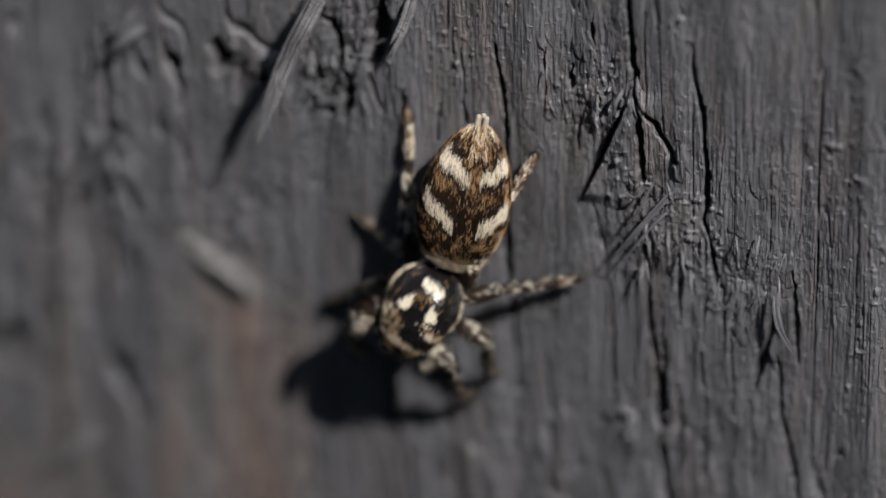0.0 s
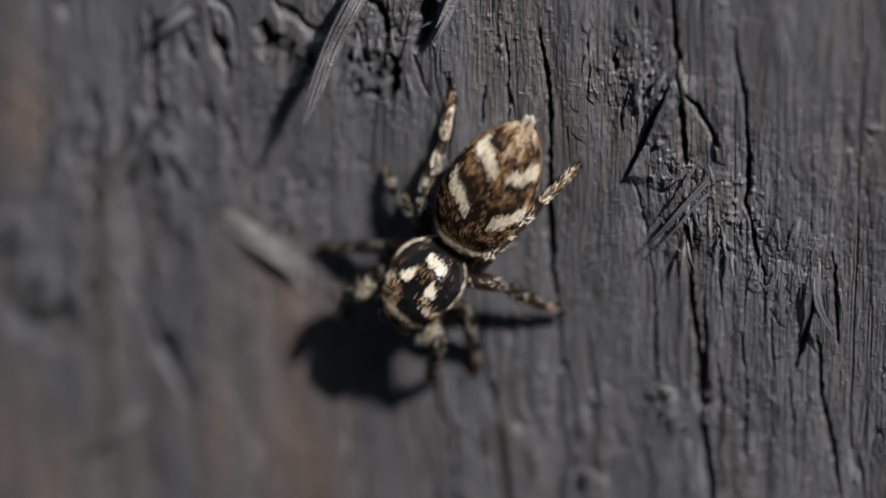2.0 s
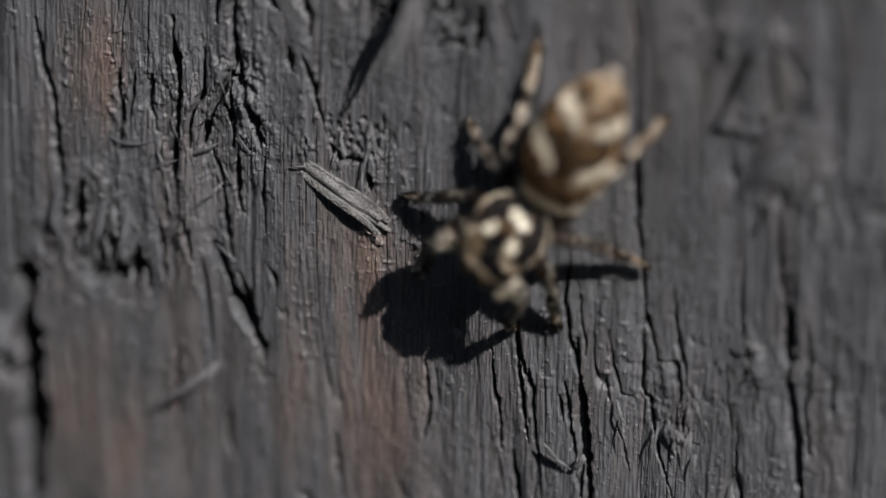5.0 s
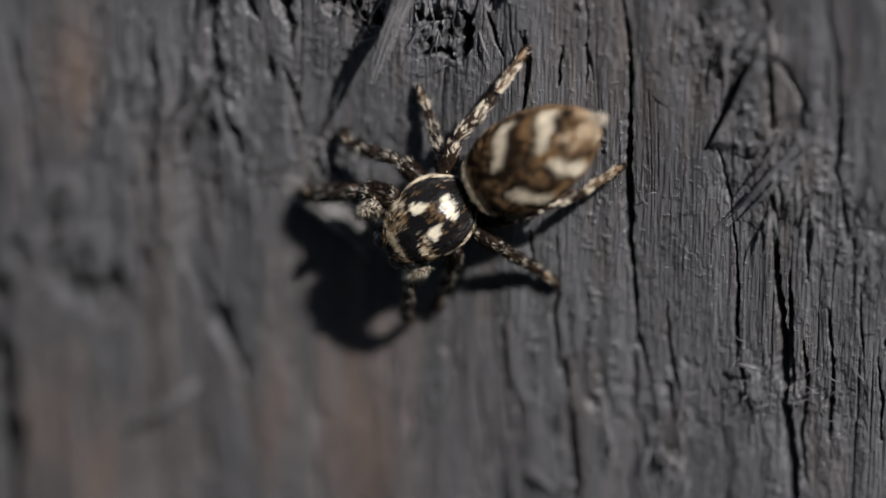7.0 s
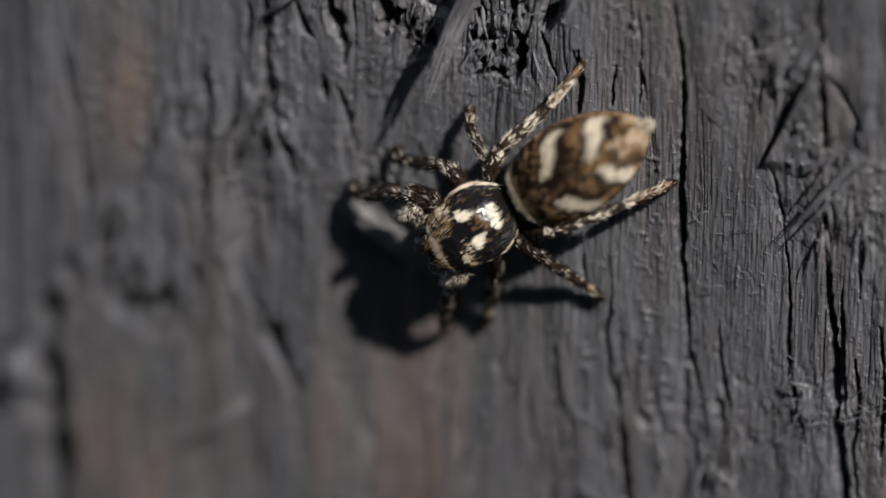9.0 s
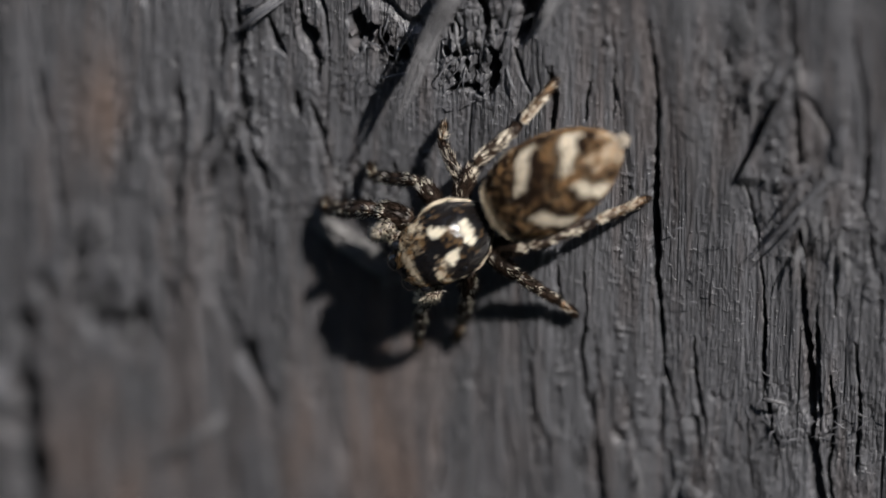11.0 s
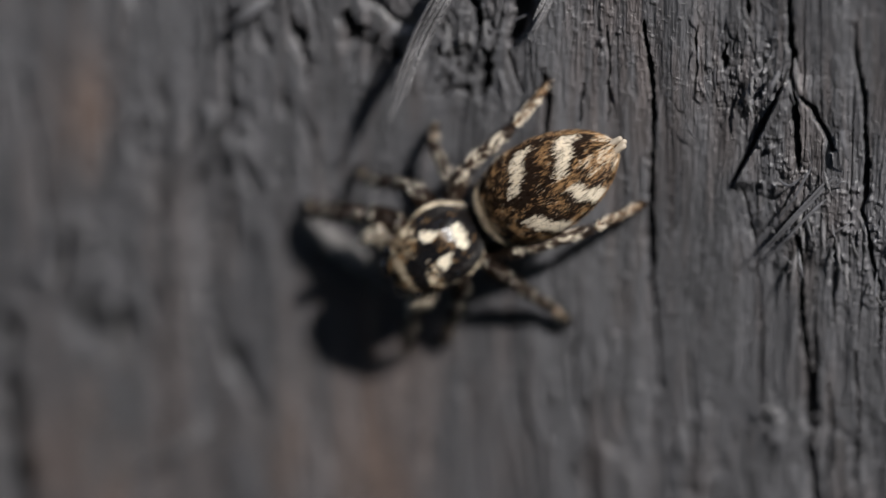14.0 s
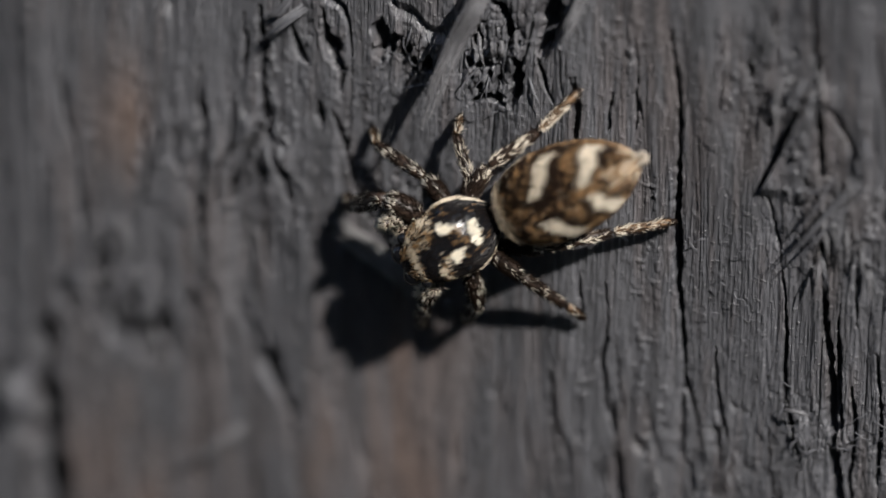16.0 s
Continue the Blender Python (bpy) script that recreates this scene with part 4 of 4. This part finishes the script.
def tube(length, r0, r1, bulge=0.0):
    """A limb segment along +y, rounded at the ends."""
    def form(a, b):
        r = (r0 + (r1 - r0) * a + bulge * np.sin(np.pi * a)) * np.clip(1 - np.abs(2 * a - 1) ** 9, 0, 1) ** 0.5
        return r * np.sin(b), length * a, r * np.cos(b)
    return form


def segment(length, r0, r1, bulge, skin_mat, bands, count, seed, tuft=False, mottle=2.3, hair=GREY_HAIR):
    """A hairy leg segment: bands are (from, to, chance of pale hair) along it."""
    rng = np.random.default_rng(seed)
    form = tube(length, r0, r1, bulge)
    v, f = skin(form, 14, 12)
    a, b = 0.03 + 0.94 * rng.random(count), 2 * np.pi * rng.random(count)
    p, n, da = outward(form, a, b, np.array([0.0, length / 2, 0.0]))
    n = np.stack([np.sin(b), 0 * b, np.cos(b)], 1)
    chance = np.full(count, 0.08)
    for lo, hi, c in bands:
        chance[(a > lo) & (a < hi)] = c
    pale = rng.random(count) < chance * np.clip(0.9 + mottle * wave(a * length * 5.5, b * 1.7, seed), 0.02, 2.4)
    hv, hf = hairs(p[pale], n[pale], da[pale], 0.14, 0.026, 0.22, rng)
    dv, df = hairs(p[~pale], n[~pale], da[~pale], 0.14, 0.022, 0.35, rng)
    few = rng.random(count) < 0.05
    sv, sf = hairs(p[few], n[few], da[few], 0.26, 0.012, 1.3, rng)
    pieces = [(v, f, 0), (hv, hf, 1), (dv, df, 2), (sv, sf, 2)]
    if tuft:
        tv, tf = ball((0, length * 0.98, 0), (r1 * 0.9, r1 * 1.3, r1 * 0.9), 6, 10)
        pieces.append((tv, tf, 2))
    v, f, m = joined(pieces)
    return mesh_of("segment", v * MM, f, [skin_mat, hair, DARK_HAIR], m)


# name, hip, lengths of femur, tibia and tarsus, girth
LEGS = {
    "R1": ((0.78, 0.58, 0.98), (0.90, 1.85, 0.72), 1.55), "L1": ((-0.55, 0.90, 0.75), (0.75, 1.70, 0.79), 1.08),
    "R2": ((0.73, -0.05, 0.67), (0.75, 1.50, 0.62), 1.10), "L2": ((-0.81, 0.24, 0.71), (0.89, 1.21, 0.60), 1.10),
    "R3": ((0.45, -0.45, 0.59), (0.62, 1.09, 0.58), 0.95), "L3": ((-0.72, -0.42, 1.05), (0.88, 1.36, 0.52), 0.95),
    "R4": ((0.57, -0.42, 0.61), (1.12, 1.40, 1.29), 1.05), "L4": ((-0.60, -0.45, 0.62), (1.28, 1.60, 1.40), 1.05),
}
# seconds, and how far each knee leans to the spider's right and ahead as it rises
LEAN = {
    "R1": [(0, 1.22, 0.55), (6.0, 1.22, 0.55), (6.5, 1.60, 0.25)], "L1": [(0, -1.5, 0.0), (6.0, -1.8, 0.3), (6.5, -0.2, 0.7), (15.0, -0.2, 0.7), (16.0, -0.5, 0.5)],
    "R2": [(0, 1.29, -0.82)], "L2": [(0, -0.45, -1.20), (15.0, -0.45, -1.20), (16.0, -0.8, -0.7)],
    "R3": [(0, -0.14, -0.86)], "L3": [(0, 0.14, -1.02), (6.0, 0.14, -1.02), (6.5, -0.34, -0.22)],
    "R4": [(0, 0.77, 0.03)], "L4": [(0, -0.10, 0.0)],
}
PEDICEL = Vector((-0.12, -1.04, 0.84))


def spider():
    body = new("jumping_spider")
    body.empty_display_size = 0.002
    tagged(body, "small black-and-white banded jumping spider clinging to the board", "spider")
    v, f = skin(carapace_form, 40, 56)
    carapace = part("carapace", mesh_of("carapace", v * MM, f, [CARAPACE_SKIN]), body, "black carapace with white spots and edges")
    coat("carapace_hair", carapace_form, 26000, carapace_pattern, np.array([0, 0.1, 1.1]), 0.15, 0.022, 0.16, (BLACK_HAIR, BRIGHT_SCALE, TAWNY_HAIR, TAN_HAIR), carapace,
         ("short dark hair", "white hair in three spots", "tawny hair round the eyes", "pale tan hair in side stripes"), 3, back=-1.0)
    for sx in (1, -1):
        for at, r in (((0.27 * sx, 1.33, 1.16), 0.25), ((0.56 * sx, 1.12, 1.34), 0.13), ((0.65 * sx, 0.66, 1.50), 0.05), ((0.66 * sx, 0.10, 1.54), 0.12)):
            ev, ef = ball(at, (r, r, r), 10, 16)
            part("eye", mesh_of("eye", ev * MM, ef, [EYE]), carapace)
        cv, cf = ball((0.25 * sx, 1.24, 0.58), (0.23, 0.22, 0.44), 12, 14)
        part("chelicera", mesh_of("chelicera", cv * MM, cf, [LEG_SKIN]), body, "brown jaw")
        rng = np.random.default_rng(61 + sx)
        pieces = []
        joints = ((0.80, 1.08, 0.95), (1.02, 1.10, 1.14), (1.04, 1.32, 1.14)) if sx > 0 else ((-0.60, 1.10, 0.86), (-0.80, 1.12, 0.98), (-0.74, 1.36, 0.86))
        for at, rr in zip(joints, ((0.19, 0.20, 0.13), (0.15, 0.20, 0.14), (0.13, 0.18, 0.18))):
            bv, bf = ball(at, rr, 10, 14)
            pieces.append((bv, bf, 0))
            d = rng.normal(size=(260, 3))
            d /= np.linalg.norm(d, axis=1)[:, None]
            hv, hf = hairs(np.array(at) + d * np.array(rr), d, np.tile((0.0, 0.5, -0.5), (260, 1)), 0.15, 0.026, 0.6, rng)
            pieces.append((hv, hf, 1))
        pv, pf, pm = joined(pieces)
        part("pedipalp", mesh_of("pedipalp", pv * MM, pf, [LEG_SKIN, WHITE_HAIR], pm), body, "short feeler with pale cream hair")
    abdomen_v, abdomen_f = skin(abdomen_form, 60, 56)
    me = mesh_of("abdomen", abdomen_v * MM, abdomen_f, [CUTICLE])
    rng = np.random.default_rng(5)
    aa = np.concatenate([np.repeat(np.linspace(0, 1, 62)[1:-1], 56), [0.0, 1.0]])
    bb = np.concatenate([np.tile(np.linspace(0, 2 * np.pi, 56, endpoint=False), 60), [0.0, 0.0]])
    tone = me.attributes.new("pale", "FLOAT", "POINT")
    tone.data.foreach_set("value", np.array([0.0, 0.8, 0.03, 0.4])[abdomen_pattern(aa, bb, rng)].astype(np.float32))
    abdomen = part("abdomen", me, body, "oval abdomen with slanting white bands on dark brown")
    coat("abdomen_hair", abdomen_form, 46000, lambda a, b, p, r: abdomen_pattern(a, b, r), np.array([0, -1.8, 0.1]), 0.145, 0.023, 0.18, (DARK_HAIR, WHITE_HAIR, GOLD_HAIR, TAN_HAIR), abdomen,
         ("dark brown hair", "white hair in slanting bands", "golden brown hair", "tan hair round the front"), 4)
    coat("abdomen_hair", abdomen_form, 2600, lambda a, b, p, r: np.where(np.cos(b) > 0.0, 0, -1), np.array([0, -1.8, 0.1]), 0.14, 0.020, 0.9, (TAN_HAIR,), abdomen,
         ("tan fringe round the front",), 8, span=(0.025, 0.10))
    for x, z in ((0.09, 0.16), (-0.09, 0.16), (0.0, 0.03)):
        form = tube(0.40, 0.085, 0.060)
        sv, sf = skin(form, 10, 10)
        sv = sv * (1, -1, 1) + (x, -3.36, z)
        part("spinneret", mesh_of("spinneret", sv * MM, [q[::-1] for q in sf], [SPINNERET_SKIN]), abdomen, "small grey-brown spinneret")
    waist = skin(lambda a, b: (0.22 * np.sin(np.pi * a) ** 0.5 * np.cos(b), -0.65 - 0.60 * a, 0.86 + 0.22 * np.sin(np.pi * a) ** 0.5 * np.sin(b)), 10, 12)
    part("waist", mesh_of("waist", waist[0] * MM, waist[1], [LEG_SKIN]), body)
    limbs = {}
    for k, (key, (hip, (lf, lt, lm), g)) in enumerate(LEGS.items()):
        cv, cf = ball((hip[0] * 0.75, hip[1] * 0.95, hip[2] - 0.06), (0.30, 0.20, 0.22), 10, 14)
        leg = part("leg", mesh_of("leg", cv * MM, cf, [LEG_SKIN]), body)
        pale = {"L1": 1.2, "L2": 1.5, "R1": 1.15, "R4": 1.0, "L4": 1.0}.get(key, 0.8)
        mottle, hair = (2.1, DULL_HAIR) if key in ("R3", "R4", "L4") else (2.3, GREY_HAIR)
        base = 0.45 if key in ("L1", "L2") else 0.02
        femur = part("femur", segment(lf, 0.14 * g, 0.12 * g, 0.04 * g, LEG_SKIN, ((0.25, 0.6, base), (0.74, 1.0, (0.5 if key[1] in "12" else 0.25) * pale)), 800, 100 + k, False, mottle, hair), leg)
        tibia = part("tibia", segment(lt, 0.115 * g, 0.095 * g, 0.02 * g, LEG_SKIN, ((0.0, 0.28, 0.6 * pale), (0.28, 0.5, 0.3 * pale), (0.5, 0.78, 0.55 * pale)), 520, 200 + k, False, mottle, hair), leg)
        toes = ((0.0, 0.7, 0.6), (0.7, 1.0, 0.2)) if key[1] == "4" else ((0.0, 0.30, 0.55), (0.30, 0.6, 0.25), (0.6, 1.0, 0.08))
        tarsus = part("tarsus", segment(lm, 0.088 * g, 0.072 * g, 0.012, TARSUS_SKIN, toes, 420 if key[1] == "4" else 240, 300 + k, True, mottle, hair), leg, "amber-brown foot segment")
        limbs[key] = (femur, tibia, tarsus)
    return body, abdomen, limbs


SPIDER, ABDOMEN, LEG_PIECES = spider()

# ---- what moves
# seconds; place on the board in millimetres; heading on it, pitch and roll in degrees; the abdomen's turn, lift and roll in degrees
BODY = [
    (0, 1.66, 0.67, -114.8, 17, -3, 15.3, 13, 0),
    (0.5, 1.11, 0.68, -120.4, 17, -2.3, 11, 14.5, 0),
    (1, 0.81, 0.67, -123.7, 15, 3.5, 7, 14.1, 0),
    (1.5, 0.79, 0.65, -122.6, 15.2, 4.2, 5, 14.2, 0),
    (3, 0.80, 0.67, -121.7, 14.9, 4.2, 3.5, 14.3, 0),
    (5.5, 0.71, 0.53, -125, 15.2, 4.7, 8.7, 15, 0),
    (6, 0.70, 0.43, -124.8, 17.5, 5.5, 9, 13.7, 0),
    (6.5, -0.36, 1.10, -129.4, 18.5, 3, -8.5, 15.7, 6),
    (7, -0.69, 1.19, -138.8, 14, 8, -8.7, 16.9, 6),
    (7.5, -0.98, 1.39, -140.8, 16.6, 6, -5.3, 15.5, 6),
    (8, -0.98, 1.41, -141.2, 16.6, 6, -4.8, 15.6, 6),
    (9, -1.05, 1.45, -141.7, 16.8, 5.2, -4.8, 15.7, 6),
    (12, -1.07, 1.44, -141.4, 17.8, 5.3, -5.8, 15, 6),
    (14.5, -1.03, 1.44, -140.8, 17.7, 5.8, -6.6, 14.9, 6),
    (15, -1.09, 1.45, -141.7, 18.2, 4.9, -5.8, 14.6, 6),
    (15.5, -1.29, 1.55, -144.1, 18.5, 5.6, -6.7, 14.5, 6),
    (16, -1.49, 1.68, -147.3, 18.8, 6.2, -6.6, 14.2, 6),
]
LIFT = 0.55  # the body's clearance over the wood, millimetres
# seconds and place of each foot on the board in millimetres
FEET = {
    "R4": [(0.0, 0.90, 5.18), (3.0, 0.93, 5.20), (5.5, 0.88, 5.10), (6.5, 0.88, 5.12), (7.5, 0.96, 5.30), (16.0, 0.95, 5.28)],
    "L4": [(0.0, 3.97, 4.36), (0.5, 3.99, 3.62), (6.5, 3.98, 3.53), (7.0, 3.16, 2.60), (8.0, 3.12, 2.67), (15.0, 3.11, 2.63), (16.0, 3.18, 2.36)],
    "R3": [(0.0, -0.45, 2.25), (0.5, -0.77, 2.79), (1.0, -0.71, 2.88), (6.0, -0.76, 2.85), (6.5, -1.60, 3.91), (15.0, -1.64, 3.90), (16.0, -1.78, 4.30)],
    "L3": [(0.0, 5.21, 1.30), (0.5, 5.14, 1.31), (1.0, 3.60, -0.29), (6.0, 3.62, -0.38), (6.5, 1.85, -0.72), (16.0, 1.79, -0.76)],
    "R2": [(0.0, -1.24, -0.30), (0.5, -1.28, 0.25), (1.0, -2.40, 0.63), (6.0, -2.28, 0.67), (6.5, -3.19, 2.42), (7.0, -3.40, 2.57), (15.0, -3.34, 2.63), (15.5, -3.63, 3.38), (16.0, -3.82, 3.70)],
    "L2": [(0.0, 3.06, -1.45), (0.5, 2.89, -1.71), (1.0, 1.50, -2.20), (6.0, 1.51, -2.29), (6.5, 0.37, -1.45), (7.0, -1.19, -1.84), (15.0, -1.44, -1.70), (15.5, -1.44, -1.62), (16.0, -1.51, -0.85)],
    "R1": [(0.0, -0.28, -1.35), (0.5, -1.09, -1.39), (1.0, -1.87, -1.18), (6.0, -1.94, -1.26), (6.5, -3.00, 0.71), (7.0, -4.22, 1.05), (7.5, -4.34, 1.57), (15.0, -4.53, 1.60), (15.5, -4.42, 2.02), (16.0, -4.44, 1.90)],
    "L1": [(0.0, 2.52, -2.20), (0.5, 1.20, -2.06), (1.0, 0.53, -2.63), (6.0, 0.47, -2.30), (6.5, -1.51, -1.50), (7.0, -1.72, -2.06), (8.0, -2.15, -1.94), (15.0, -2.22, -1.86), (15.5, -2.22, -1.75), (16.0, -2.56, -1.10)],
}
STEPS = (0, 0.25, 0.5, 0.75, 1.0, 1.5, 3.0, 5.5, 6.0, 6.125, 6.25, 6.375, 6.5, 6.625, 6.75, 6.875, 7.0, 7.25, 7.5, 8.0, 9.0, 12.0, 14.5, 15.0, 15.25, 15.5, 15.75, 16.0)


def between(rows, t):
    table = np.array(rows)
    return [float(np.interp(t, table[:, 0], table[:, k])) for k in range(1, table.shape[1])]


def body_pose(t):
    u, v, heading, pitch, roll = between(BODY, t)[:5]
    h, a, b = radians(heading), radians(pitch), radians(roll)
    ahead, out = Vector((math.cos(h), 0, math.sin(h))), Vector((0, -1, 0))
    right = ahead.cross(out)
    front = math.cos(a) * ahead + math.sin(a) * out
    up = right.cross(front)
    right = math.cos(b) * right - math.sin(b) * up
    up = right.cross(front)
    m = Matrix((right, front, up)).transposed().to_4x4()
    x, z = face(u, v)
    m.translation = SPOT + Vector((x, -LIFT, z)) * MM
    return m


def bone(start, end, up):
    """The pose of a segment that runs along its own y from start to end."""
    y = (end - start).normalized()
    x = y.cross(up).normalized()
    m = Matrix((x, y, x.cross(y))).transposed().to_4x4()
    m.translation = start * MM
    return m


def leg_poses(key, t):
    hip, (lf, lt, lm), _ = LEGS[key]
    hip = Vector(hip)
    m = body_pose(t).inverted()
    u, v = between(FEET[key], t)
    x, z = face(u, v)
    foot = (m @ (SPOT + Vector((x, -0.09, z)) * MM)) / MM
    up = (m.to_3x3() @ Vector((0, -1, 0))).normalized()
    flat = hip - foot
    flat -= up * flat.dot(up)
    away = flat.normalized()
    best = None
    for tilt in (62, 52, 42, 34, 27, 21, 15):
        ankle = foot + lm * (math.cos(radians(tilt)) * away + math.sin(radians(tilt)) * up)
        reach = (ankle - hip).length
        best = ankle
        if reach < 0.97 * (lf + lt):
            break
    ankle = best
    line = ankle - hip
    reach = min(line.length, 0.995 * (lf + lt))
    line = line.normalized()
    along = (lf * lf - lt * lt + reach * reach) / (2 * reach)
    rise = math.sqrt(max(lf * lf - along * along, 0.0))
    rise_way = up + Vector((*between(LEAN[key], t), 0))
    bend = (rise_way - line * rise_way.dot(line)).normalized()
    knee = hip + line * along + bend * rise
    ankle = knee + (ankle - knee).normalized() * lt
    return bone(hip, knee, up), bone(knee, ankle, up), bone(ankle, foot, up)


def motions():
    walk(SPIDER, [(t, body_pose(t)) for t in STEPS])
    rows = []
    for t in STEPS:
        turn, lift, roll = between(BODY, t)[5:]
        rows.append((t, pose(*(PEDICEL * MM), -lift, roll, turn)))
    walk(ABDOMEN, rows)
    for key, pieces in LEG_PIECES.items():
        table = [(t, leg_poses(key, t)) for t in STEPS]
        for k, piece in enumerate(pieces):
            walk(piece, [(t, ms[k]) for t, ms in table])
    walk(focus_point, [(t, AIM @ pose(0, 0, -z * MM)) for t, z in FOCUS])


motions()
